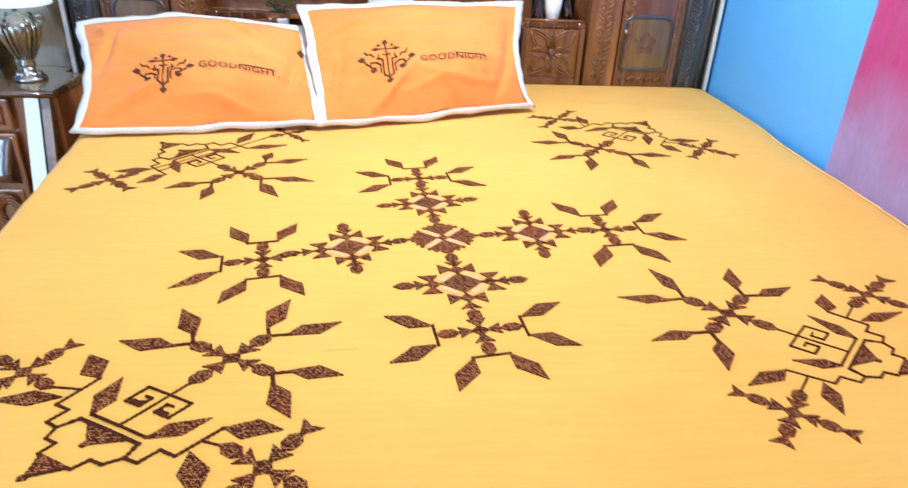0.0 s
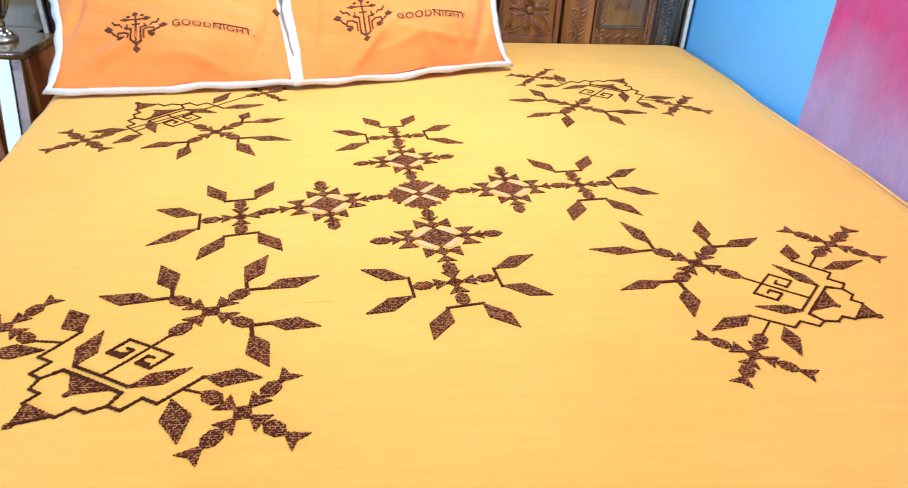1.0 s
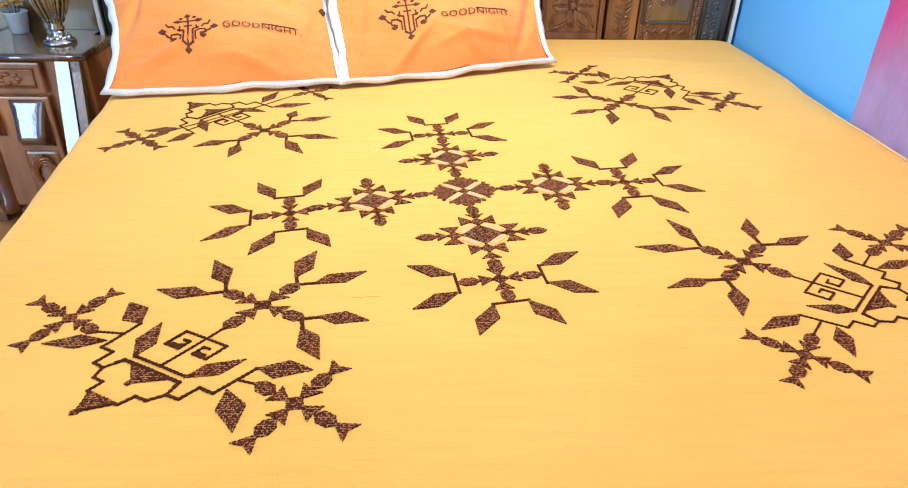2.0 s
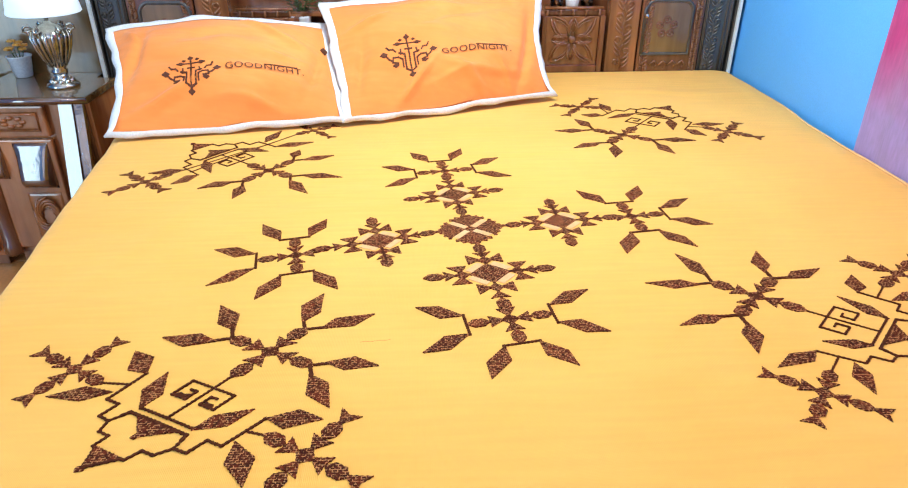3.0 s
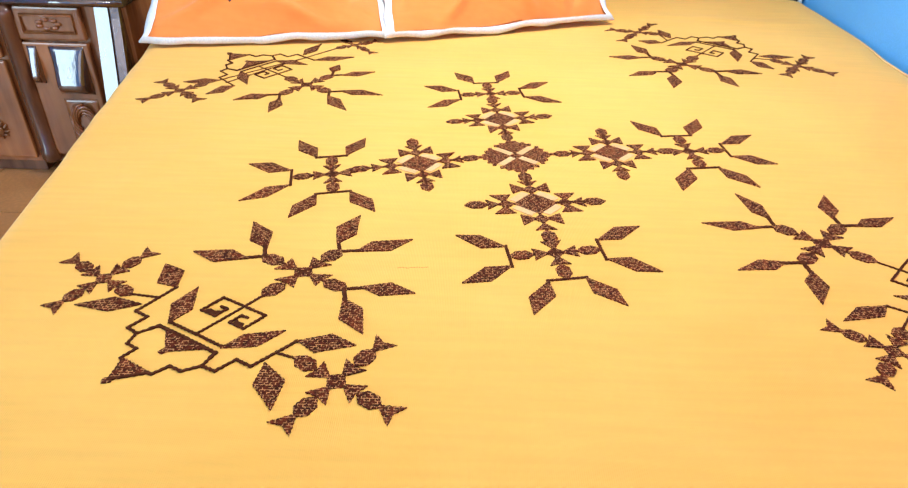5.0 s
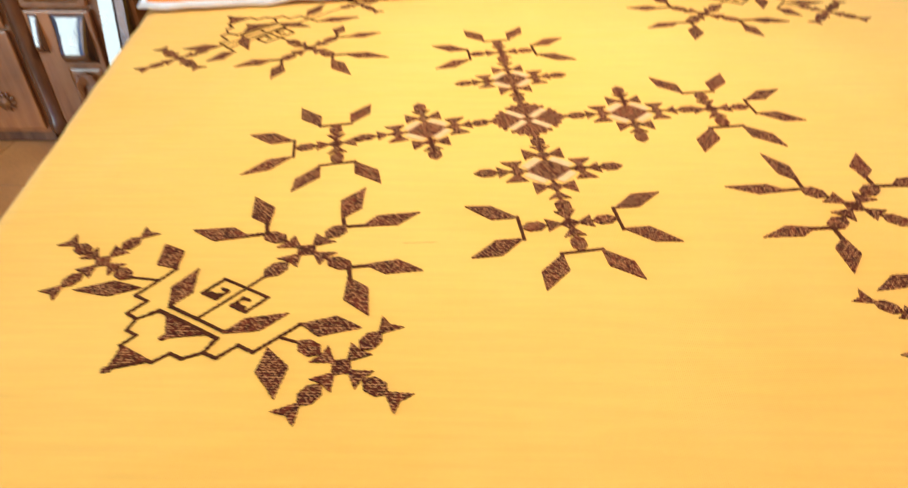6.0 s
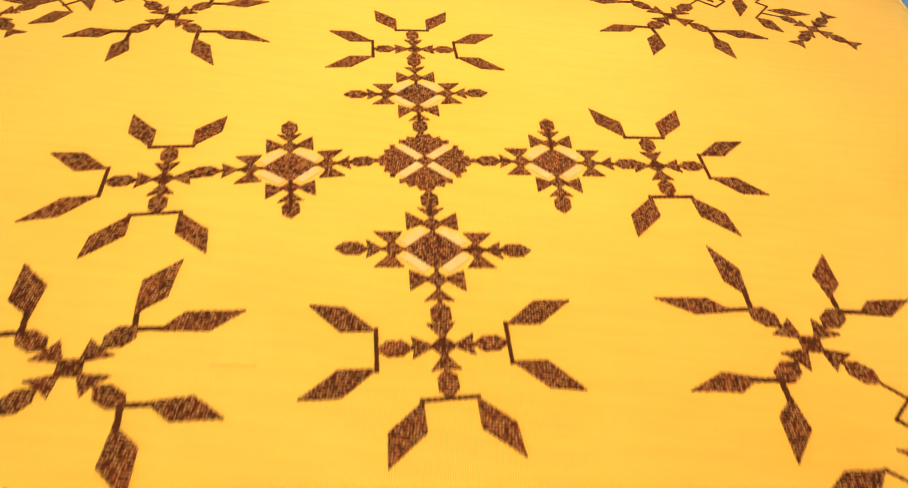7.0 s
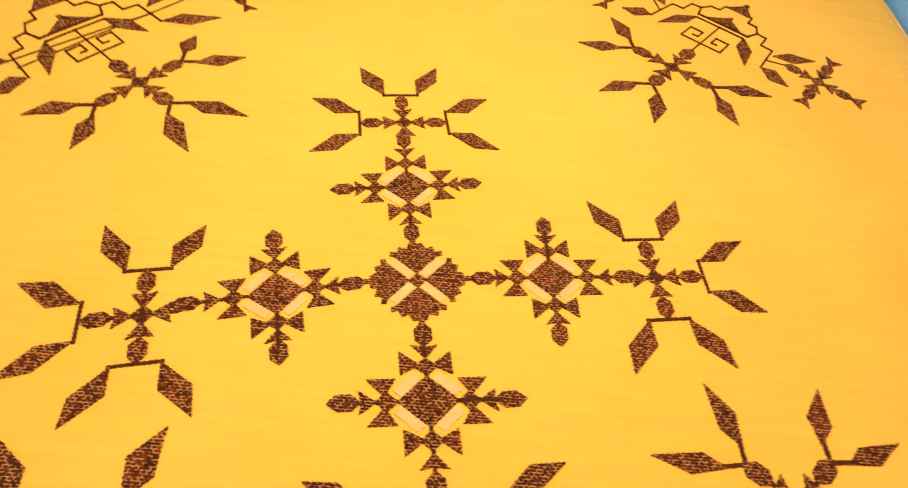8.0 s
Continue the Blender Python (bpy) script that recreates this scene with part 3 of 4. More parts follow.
# a pulled thread and the narrow hem along the wall
for x0, y0, x1, y1 in ((-0.182, -0.350, -0.138, -0.346),):
    part("pulled_thread", add_tube(bmesh.new(), [(x0 + (x1 - x0) * k / 6, y0 + (y1 - y0) * k / 6 + 0.001 * math.sin(k * 2.2), cover_z(x0, y0) + 0.0002) for k in range(7)], 0.0004, 5), PILLOW, bedspread, "loose orange thread")
bm = bmesh.new()
add_tube(bm, [(RIGHT - 0.001 + 0.006 * math.sin(9 * y) + 0.005 * noise.noise(Vector((3, y * 7, 0))), y, TOP - 0.007) for y in [FOOT + (HEAD - FOOT) * k / 80 for k in range(81)]], 0.0032, 8)
part("hem", bm, CREAM, bedspread, "pale hem along the wall side", smooth=True)


# ---- pillows ----
def pillow_surface(corners, puff, sag, pinch, folds):
    """A place on a pillow's face: s and t from 0 to 1 across and up, h over the cloth."""
    bl, br, tr, tl = (Vector(c) for c in corners)
    n = ((br - bl).cross(tl - bl)).normalized()

    def at(s, t, h=0.0, side=1):
        hollow = math.sin(math.pi * min(max(t, 0), 1) ** 0.75)
        s = s + hollow * (pinch[0] * (1 - s) - pinch[1] * s)
        t = t + 0.010 * math.sin(7 * s + 40 * puff) * (1 - t) * min(1, 4 * s) * min(1, 4 * (1 - s))
        p = bl * (1 - s) * (1 - t) + br * s * (1 - t) + tr * s * t + tl * (1 - s) * t
        e = max(0.0, min(s, 1 - s) - 0.022) * 2.09, max(0.0, min(t, 1 - t) - 0.035) * 2.15
        f = (1 - abs(1 - e[0]) ** 2.6) * (1 - abs(1 - e[1]) ** 2.6)
        crease = 0.0
        for s0, t0, ang, length, height, wide in folds:
            ds, dt = (s - s0) * 2.1, t - t0
            c, sn = math.cos(ang), math.sin(ang)
            along, off = ds * c + dt * sn, -ds * sn + dt * c
            off += 0.02 * math.sin(along * 7 + s0 * 9)
            crease += 1.8 * height * math.exp(-(off / wide) ** 2 - (along / length) ** 2)
        b = puff * f + 0.016 * f * noise.noise(Vector((2.6 * s + puff * 50, 3.4 * t, 1.7))) + 0.009 * f * noise.noise(Vector((7 * s + 2 * t, 9 * t, puff * 30))) + crease * min(1.0, 3 * f)
        p = p + Vector((0, 0, sag * math.sin(math.pi * s) * t + 0.006 * noise.noise(Vector((5 * s, 3 * t, puff * 70)))))
        return p + n * (side * b + h)
    return at, n


def pillow(corners, puff, sag, pinch, folds, label, motif_at, text_at, text_w, squat, tie=False):
    root = base("pillow", ((Vector(corners[0]) + Vector(corners[1])) / 2), label, "pillow", "pillows at the headboard")
    inv = root.location.copy()
    at, n = pillow_surface(corners, puff, sag, pinch, folds)
    bm = bmesh.new()
    ns, nt = 96, 72
    for side in (1, -1):
        g = [[bm.verts.new(at(0.012 + 0.976 * i / ns, 0.02 + 0.96 * j / nt, 0.0, side) - inv) for i in range(ns + 1)] for j in range(nt + 1)]
        for j in range(nt):
            for i in range(ns):
                bm.faces.new((g[j][i], g[j][i + 1], g[j + 1][i + 1], g[j + 1][i]))
    bmesh.ops.remove_doubles(bm, verts=bm.verts[:], dist=0.0004)
    part("cushion", bm, PILLOW, root, smooth=True)
    # lace band, a padded strip all round with a slightly ragged rim
    bm = bmesh.new()
    ring, count = [], 300
    for k in range(count):
        a = 4.0 * k / count
        i, f = int(a), a - int(a)
        s, t = ((f, 0), (1, f), (1 - f, 1), (0, 1 - f))[i]
        rag = 0.013 * noise.noise(Vector((k * 0.13, corners[0][0] * 90, 0))) + 0.0015 * noise.noise(Vector((k * 1.1, puff * 50, 3)))
        out = (s - 0.5) * (1.0 + 2 * rag) + 0.5, (t - 0.5) * (1.0 + 3 * rag) + 0.5
        lift = 0.003 + 0.009 * max(0.0, 1 - 7 * t)
        inn = 0.5 + (s - 0.5) * (0.934 + 0.6 * rag), 0.5 + (t - 0.5) * (0.958 if t < 0.5 else 0.885)
        mid = (out[0] + inn[0]) / 2, (out[1] + inn[1]) / 2
        ring.append([bm.verts.new(at(*inn, lift - 0.001) - inv), bm.verts.new(at(*mid, 0.004 + lift) - inv), bm.verts.new(at(*out, 0.002) - inv), bm.verts.new(at(*out, -0.003) - inv), bm.verts.new(at(*mid, -0.006, -1) - inv), bm.verts.new(at(*inn, -0.002, -1) - inv)])
    for k in range(count):
        a, b = ring[k], ring[(k + 1) % count]
        for q in range(5):
            bm.faces.new((a[q], a[q + 1], b[q + 1], b[q]))
    part("lace_border", bm, LACE, root, "white lace border", smooth=True)

    width = (Vector(corners[1]) - Vector(corners[0])).length
    height = (Vector(corners[3]) - Vector(corners[0])).length

    def lay_at(o):
        return lambda u, v, h: at(o[0] + u / width, o[1] + v / height, h) - inv

    # tree motif
    sh = stroke([(0, -0.058), (0, 0.062)], 0.0045) + [moved(rhomb(0.009), 0, 0.066), moved(rhomb(0.010), 0, -0.066)]
    sh += stroke([(-0.035, 0.045), (0.035, 0.045)], 0.003)
    for q in (1, -1):
        sh += stroke([(0, -0.055), (0.014 * q, -0.045), (0.014 * q, 0.004), (0.030 * q, 0.010)], 0.0045)
        sh += stroke([(0.022 * q, -0.036), (0.022 * q, -0.012), (0.034 * q, -0.004), (0.050 * q, -0.004), (0.052 * q, -0.018), (0.036 * q, -0.022)], 0.004)
        sh += stroke([(0.024 * q, 0.022), (0.026 * q, 0.006)], 0.004) + stroke([(0, 0.022), (0.010 * q, 0.022)], 0.004)
        sh += stroke([(0.040 * q, 0.016), (0.046 * q, 0.026), (0.058 * q, 0.026), (0.064 * q, 0.036)], 0.0042)
        sh += stroke([(0.052 * q, -0.014), (0.062 * q, -0.008), (0.070 * q, 0.004)], 0.0042)
        sh += [moved(rhomb(0.012, 0.010), 0.076 * q, 0.010), moved(rhomb(0.010, 0.007), 0.044 * q, -0.028), moved(rhomb(0.013, 0.006), 0.030 * q, 0.045)]
        sh += [moved(rhomb(0.006, 0.004), 0.020 * q, 0.058)]
    sh = [[(u * (0.55 + 0.45 * squat), v * squat) for u, v in s] for s in sh]
    sh = [s if sum(a[0] * b[1] - a[1] * b[0] for a, b in zip(s, s[1:] + s[:1])) > 0 else s[::-1] for s in sh]
    part("embroidered_tree", stitched_mesh(sh, lay_at(motif_at), 0.002), THREAD_FINE, root, "brown stitched tree motif")
    # the small dark tie at the seam
    if tie:
        part("tie", stitched_mesh([rhomb(0.011, 0.016), [(0.020, 0.010), (0.002, 0.006), (0.012, -0.008)]], lay_at((0.955, 0.68)), 0.004), THREAD_FINE, root, "small dark brown tie")
    # the stitched words
    data = bpy.data.curves.new("words", "FONT")
    data.body, data.size, data.align_x, data.resolution_u = "GOODNIGHT.", 1.0, "LEFT", 3
    data.offset, data.space_character = 0.004, 1.05
    ob = bpy.data.objects.new("words", data)
    me = bpy.data.meshes.new_from_object(ob)
    xs, ys = [v.co.x for v in me.vertices], [v.co.y for v in me.vertices]
    bm = bmesh.new()
    bm.from_mesh(me)
    bmesh.ops.subdivide_edges(bm, edges=bm.edges[:], cuts=2)
    lay = lay_at(text_at)
    kx, ky = text_w / (max(xs) - min(xs)), 0.0215 / (max(ys) - min(ys))
    for v in bm.verts:
        v.co = lay((v.co.x - min(xs)) * kx, (v.co.y - min(ys)) * ky, 0.0040)
    bpy.data.objects.remove(ob)
    part("embroidered_text", bm, THREAD_FINE, root, "brown stitched words")
    part("stitched_line", stitched_mesh(stroke([(0.50 * text_w, 0.0268), (0.92 * text_w, 0.0262)], 0.0036), lay, 0.002), THREAD_FINE, root)
    return root


# folds of each pillow: middle, direction, length, height, width
pillow([(-0.905, 0.534, 0.610), (-0.288, 0.648, 0.611), (-0.366, 0.990, 0.808), (-0.997, 0.905, 0.816)], 0.064, 0.030, (0.060, 0.0),
       [(0.72, 0.80, -0.45, 0.35, 0.010, 0.035), (0.25, 0.20, 0.25, 0.40, 0.010, 0.040), (0.15, 0.62, 1.2, 0.25, -0.010, 0.05), (0.60, 0.14, -0.12, 0.30, 0.008, 0.035), (0.88, 0.40, 1.1, 0.22, -0.009, 0.045), (0.45, 0.70, 0.10, 0.35, -0.006, 0.05), (0.78, 0.52, -0.15, 0.20, 0.006, 0.03), (0.12, 0.85, -0.7, 0.18, 0.008, 0.03)],
       "plump orange cotton pillow with white lace border leaning on another cushion", (0.342, 0.355), (0.492, 0.350), 0.215, 0.84, True)
pillow([(-0.297, 0.630, 0.612), (0.333, 0.872, 0.613), (0.316, 1.150, 0.884), (-0.384, 1.000, 0.868)], 0.064, 0.006, (0.010, 0.060),
       [(0.60, 0.20, 0.04, 0.40, 0.006, 0.026), (0.56, 0.17, -0.60, 0.20, 0.007, 0.032), (0.74, 0.19, -0.95, 0.16, 0.004, 0.028), (0.16, 0.72, 0.25, 0.18, 0.009, 0.022), (0.30, 0.16, 0.55, 0.26, 0.010, 0.035), (0.86, 0.42, 1.25, 0.30, -0.011, 0.045), (0.55, 0.72, 0.18, 0.40, -0.007, 0.04), (0.42, 0.84, -0.10, 0.30, 0.007, 0.025), (0.10, 0.35, 1.3, 0.25, -0.009, 0.04)],
       "plump orange cotton pillow with white lace border, propped upright", (0.320, 0.385), (0.465, 0.338), 0.240, 1.0)

# ---- bed frame and headboard ----
bed = base("bed", (0, 0, 0), "dark carved wooden double bed with a shelved headboard", "bed")
part("base_box", box(-0.79, 1.00, -0.76, 1.212, 0.12, 0.34, 0.006), WOOD, bed)
for x in (-0.74, 0.95):
    for y in (-0.70, 1.15):
        part("leg", box(x - 0.04, x + 0.04, y - 0.04, y + 0.04, 0.0, 0.118, 0.004), WOOD, bed)
tagged(mesh_object("mattress", box(-0.765, 1.000, -0.785, 1.206, 0.345, 0.590, 0.03, seg=4), SHADOW_CLOTH), "thick mattress hidden under the bedspread", "mattress")

FRONT = 1.220


def carved_flower(bm, cx, cz, r, y):
    """A carved flower in relief on a panel that faces -y: long double petals to the corners, short ones between."""
    for k in range(8):
        a = math.pi / 4 * k
        long, w = (1.28, 0.30) if k % 2 else (0.86, 0.20)
        for size, rad in ((1.0, 0.0042), (0.66, 0.0034)):
            for side in (1, -1):
                pts = []
                for q in (0.20, 0.40, 0.62, 0.84, 1.0):
                    rr = r * long * (0.2 + (q - 0.2) * (0.5 + 0.5 * size))
                    off = side * r * w * size * math.sin(math.pi * min(1.0, q * 0.96)) ** 0.8
                    pts.append((cx + rr * math.cos(a) - off * math.sin(a), y - 0.003, cz + rr * math.sin(a) + off * math.cos(a)))
                add_tube(bm, pts, [rad * 0.7, rad, rad, rad, rad * 0.6], 6)
    add_blob(bm, (cx, y - 0.003, cz), 0.014, 0.008, 0.014)
    return bm


def carved_scrolls(bm, cx, z0, z1, y, w):
    """A climbing stem of small curls and leaves on a narrow strip."""
    n = max(3, int((z1 - z0) / (w * 0.52)))
    step = (z1 - z0) / n
    stem = [(cx + 0.10 * w * math.sin(k * 1.57), y - 0.002, z0 + (z1 - z0) * k / (2 * n)) for k in range(2 * n + 1)]
    add_tube(bm, stem, 0.0028, 6)
    for k in range(n):
        zc = z0 + (k + 0.5) * step
        s = 1 if k % 2 else -1
        pts = [(cx + s * w * (0.20 + 0.17 * (1 - q / 8) * math.cos(q * 0.95)), y - 0.003, zc + w * 0.20 * (1 - q / 8) * math.sin(q * 0.95)) for q in range(7)]
        add_tube(bm, pts, [0.0018, 0.0034, 0.0036, 0.0034, 0.003, 0.0026, 0.002], 6)
        for d in (-0.16, 0.05, 0.26):
            leaf = [(cx - s * w * (0.04 + 0.34 * q), y - 0.002 - 0.002 * math.sin(q * 3.1), zc + w * (d - 0.06 + 0.30 * q * q)) for q in (0.0, 0.35, 0.7, 1.0)]
            add_tube(bm, leaf, [0.002, 0.0042, 0.0036, 0.0012], 6)
    return bm


def arch_outline(x0, x1, z0, z1, n=8):
    r = (x1 - x0) * 0.22
    pts = [(x0, z0), (x0, z1 - r)]
    pts += [(x0 + r - r * math.cos(math.pi / 2 * k / n), z1 - r + r * math.sin(math.pi / 2 * k / n)) for k in range(1, n + 1)]
    pts += [(x1 - r + r * math.sin(math.pi / 2 * k / n), z1 - r + r * math.cos(math.pi / 2 * k / n)) for k in range(1, n + 1)]
    return pts + [(x1, z0), (x0, z0)]


def headboard_side(sign):
    """One end of the headboard: square carved panel, carved strip, arched door, plain post and pale edge."""
    def X(a, b):
        return (a, b) if sign > 0 else (-b - 0.157, -a - 0.157)
    x0, x1 = X(0.350, 0.532)
    panel = part("carved_panel", box(x0, x1, FRONT + 0.012, FRONT + 0.03, 0.30, 0.785, 0.002), WOOD_WARM, bed, "square panel carved with a flower")
    part("flower", carved_flower(bmesh.new(), (x0 + x1) / 2, 0.708, 0.082, FRONT + 0.012), WOOD_WARM, panel, smooth=True)
    bm = add_box(bmesh.new(), x0 - 0.018, x0 - 0.001, FRONT - 0.004, FRONT + 0.035, 0.30, 0.79, 0.003)
    add_box(bm, x1 + 0.001, x1 + 0.018, FRONT - 0.004, FRONT + 0.035, 0.30, 0.79, 0.003)
    add_box(bm, x0, x1, FRONT - 0.002, FRONT + 0.035, 0.596, 0.622, 0.003)
    part("panel_frame", bm, WOOD, bed)
    x0, x1 = X(0.562, 0.668)
    strip = part("carved_strip", box(x0, x1, FRONT, FRONT + 0.05, 0.30, 1.15, 0.004), WOOD_WARM, bed)
    part("carving", carved_scrolls(bmesh.new(), (x0 + x1) / 2, 0.61, 1.12, FRONT, 0.075), WOOD_WARM, strip, smooth=True)
    x0, x1 = X(0.673, 0.888)
    door = part("cabinet_door", box(x0, x1, FRONT - 0.006, FRONT + 0.02, 0.592, 1.15, 0.004), WOOD, bed, "small arched cabinet door")
    ax0, ax1 = X(0.684, 0.848)
    ol = arch_outline(ax0, ax1, 0.662, 0.840)
    # blackened bar stands in for the arch's recessed line, its shade in the colour
    part("moulding", add_tube(bmesh.new(), [(x, FRONT - 0.008, z) for x, z in ol], 0.0062, 8), WOOD_DEEP, door, smooth=True)
    bm = bmesh.new()
    face = [bm.verts.new((ax0 + (ax1 - ax0) / 2 + (x - (ax0 + ax1) / 2) * 0.92, FRONT - 0.009, 0.745 + (z - 0.745) * 0.92)) for x, z in ol[:-1]]
    rim = [bm.verts.new((x, FRONT - 0.0062, z)) for x, z in ol[:-1]]
    bm.faces.new(face)
    for k in range(len(face)):
        j = (k + 1) % len(face)
        bm.faces.new((face[k], face[j], rim[j], rim[k]))
    # the lighter olive colour stands for the polish reflecting the room
    part("arched_panel", bm, WOOD_OLIVE, door, "polished arched panel, olive-brown with its reflection put into the colour")
    bm = bmesh.new()
    cx, cz = (ax0 + ax1) / 2 - 0.004, 0.752
    for k in range(5):
        a = math.pi / 2 + k * math.pi * 2 / 5
        ring = [(cx + 0.025 * math.cos(a) + 0.0115 * math.cos(q * 0.6283), FRONT - 0.010, cz + 0.025 * math.sin(a) + 0.0115 * math.sin(q * 0.6283)) for q in range(11)]
        add_tube(bm, ring, 0.0028, 6)
        add_blob(bm, (cx + 0.025 * math.cos(a), FRONT - 0.009, cz + 0.025 * math.sin(a)), 0.006, 0.003, 0.006)
    part("rosette", bm, WOOD, door, smooth=True)
    bm = carved_scrolls(bmesh.new(), x0 + 0.023 if sign > 0 else x1 - 0.023, 0.60, 1.12, FRONT - 0.006, 0.042)
    carved_scrolls(bm, x1 - 0.019 if sign > 0 else x0 + 0.019, 0.60, 1.12, FRONT - 0.006, 0.030)
    for k in range(5):
        xx = ax0 + (ax1 - ax0) * (k + 0.5) / 5
        add_tube(bm, [(xx - 0.014, FRONT - 0.008, 0.622), (xx, FRONT - 0.011, 0.638), (xx + 0.014, FRONT - 0.008, 0.624), (xx + 0.004, FRONT - 0.008, 0.614)], 0.004, 6)
    part("carving", bm, WOOD_WARM, door, smooth=True)
    hx = x0 + 0.012 if sign > 0 else x1 - 0.012
    part("handle", add_blob(bmesh.new(), (hx, FRONT - 0.018, 0.792), 0.008, 0.012, 0.010), CHROME, door, "small steel knob", smooth=True)
    x0, x1 = X(0.894, 0.992)
    post = part("post", box(x0, x1, FRONT + 0.004, FRONT + 0.05, 0.30, 1.16, 0.006), WOOD_DEEP, bed, "dark carved end post")
    bm = carved_scrolls(bmesh.new(), (x0 + x1) / 2 - 0.012, 0.60, 1.12, FRONT + 0.004, 0.056)
    for xx in (x0 + 0.008, x1 - 0.022, x1 - 0.008):
        add_tube(bm, [(xx, FRONT + 0.003, 0.59), (xx, FRONT + 0.003, 1.14)], 0.0042, 6)
    part("carving", bm, WOOD_DEEP, post, smooth=True)
    x0, x1 = X(0.998, 1.020)
    part("end_board", box(x0 + 0.002, x1 - 0.002, FRONT + 0.004, FRONT + 0.18, 0.0, 1.22, 0.003), WOOD_DEEP, bed)
    part("edge_strip", box(min(x0, x1) + 0.007, min(x0, x1) + 0.017, FRONT - 0.010, FRONT + 0.003, 0.0, 1.22, 0.002), EDGE, bed, "pale laminate edge of the headboard")


headboard_side(1)
headboard_side(-1)
part("lower_board", box(-0.505, 0.330, FRONT, FRONT + 0.03, 0.20, 0.69, 0.003), WOOD, bed)
part("back_board", box(-1.153, 0.996, FRONT + 0.17, FRONT + 0.19, 0.0, 1.22, 0.002), WOOD, bed)
part("shelf_board", box(-1.15, 0.556, FRONT + 0.034, FRONT + 0.168, 0.786, 0.802, 0.003), WOOD_WARM, bed)
part("lower_shelf", box(-0.50, 0.330, FRONT + 0.032, FRONT + 0.168, 0.672, 0.690, 0.003), WOOD_WARM, bed)
part("top_board", box(-1.178, 1.022, FRONT - 0.02, FRONT + 0.20, 1.222, 1.262, 0.008), WOOD, bed)
# turned gallery rail in front of the open shelf
for x0, x1 in ((0.340, 0.545), (-0.70, -0.51)):
    part("gallery_rail", add_tube(bmesh.new(), [(x0, FRONT + 0.022, 0.812), (x1, FRONT + 0.022, 0.812)], 0.005, 8), WOOD_WARM, bed, smooth=True)
    for k in range(5):
        xx = x0 + 0.012 + (x1 - x0 - 0.024) * k / 4
        part("baluster", lathe([(0.003, 0.786), (0.006, 0.792), (0.003, 0.799), (0.005, 0.806)], (xx, FRONT + 0.022, 0), 8), WOOD_WARM, bed, smooth=True)


def tumbler(x, y, z, h=0.10, r=0.026):
    g = base("drinking_glass", (x, y, z), "clear drinking glass standing on the headboard shelf", "glass", "glasses on the shelf")
    part("wall", lathe([(r * 0.75, 0.0), (r * 0.8, 0.004), (r, h), (r - 0.002, h), (r * 0.75, 0.008), (0.002, 0.007)], n=20), GLASS, g, smooth=True)
    return g


tumbler(0.390, FRONT + 0.07, 0.803)
tumbler(0.498, FRONT + 0.08, 0.803)
tumbler(-1.105, FRONT + 0.09, 0.803)
cup = base("white_cup", (0.446, FRONT + 0.075, 0.803), "white tapered ceramic cup on the headboard shelf", "cup")
part("body", lathe([(0.018, 0.0), (0.021, 0.003), (0.031, 0.075), (0.029, 0.075), (0.018, 0.006)], n=20), PORCELAIN, cup, smooth=True)

pot = base("potted_plant", (-0.492, FRONT + 0.055, 0.691), "small white pot with a leafy green plant", "plant")
part("pot", lathe([(0.026, 0.0), (0.028, 0.004), (0.036, 0.088), (0.038, 0.096), (0.034, 0.096), (0.032, 0.07)], n=24), PORCELAIN, pot, smooth=True)
rnd = random.Random(4)
bm = bmesh.new()
for k in range(70):
    a, e, q = rnd.uniform(0, 6.28), rnd.uniform(0.2, 1.3), rnd.uniform(0.02, 0.075)
    c = Vector((q * math.cos(a) * math.cos(e), 0.6 * q * math.sin(a) * math.cos(e), 0.10 + q * math.sin(e)))
    d, w = Vector((math.cos(a), math.sin(a), rnd.uniform(-0.4, 0.6))).normalized() * 0.020, Vector((-math.sin(a), math.cos(a), 0.2)) * 0.006
    vs = [bm.verts.new(p) for p in (c - d, c + w, c + d, c - w)]
    bm.faces.new(vs)
part("foliage", bm, LEAF, pot)
bm = bmesh.new()
for k in range(7):
    a = k * 0.9
    add_tube(bm, [(0.01 * math.cos(a), 0.01 * math.sin(a), 0.06), (0.02 * math.cos(a), 0.015 * math.sin(a), 0.11), (0.045 * math.cos(a), 0.03 * math.sin(a), 0.15)], 0.0016, 5)
part("stems", bm, LEAF, pot)

box_w = base("white_box", (-0.115, FRONT + 0.07, 0.803), "white cardboard box on the headboard shelf", "box")
part("carton", box(-0.075, 0.075, -0.035, 0.035, 0.0, 0.115, 0.002), PORCELAIN, box_w)
part("lid", box(-0.078, 0.078, -0.038, 0.038, 0.116, 0.136, 0.002), PORCELAIN, box_w)


# ---- bedside cabinet and what stands on it ----
stand = base("bedside_cabinet", (-1.31, 1.08, 0), "glossy dark wooden bedside cabinet with bulged door panels", "cabinet")


def at_stand(bm):
    bmesh.ops.translate(bm, verts=bm.verts[:], vec=(1.31, -1.08, 0))
    return bm


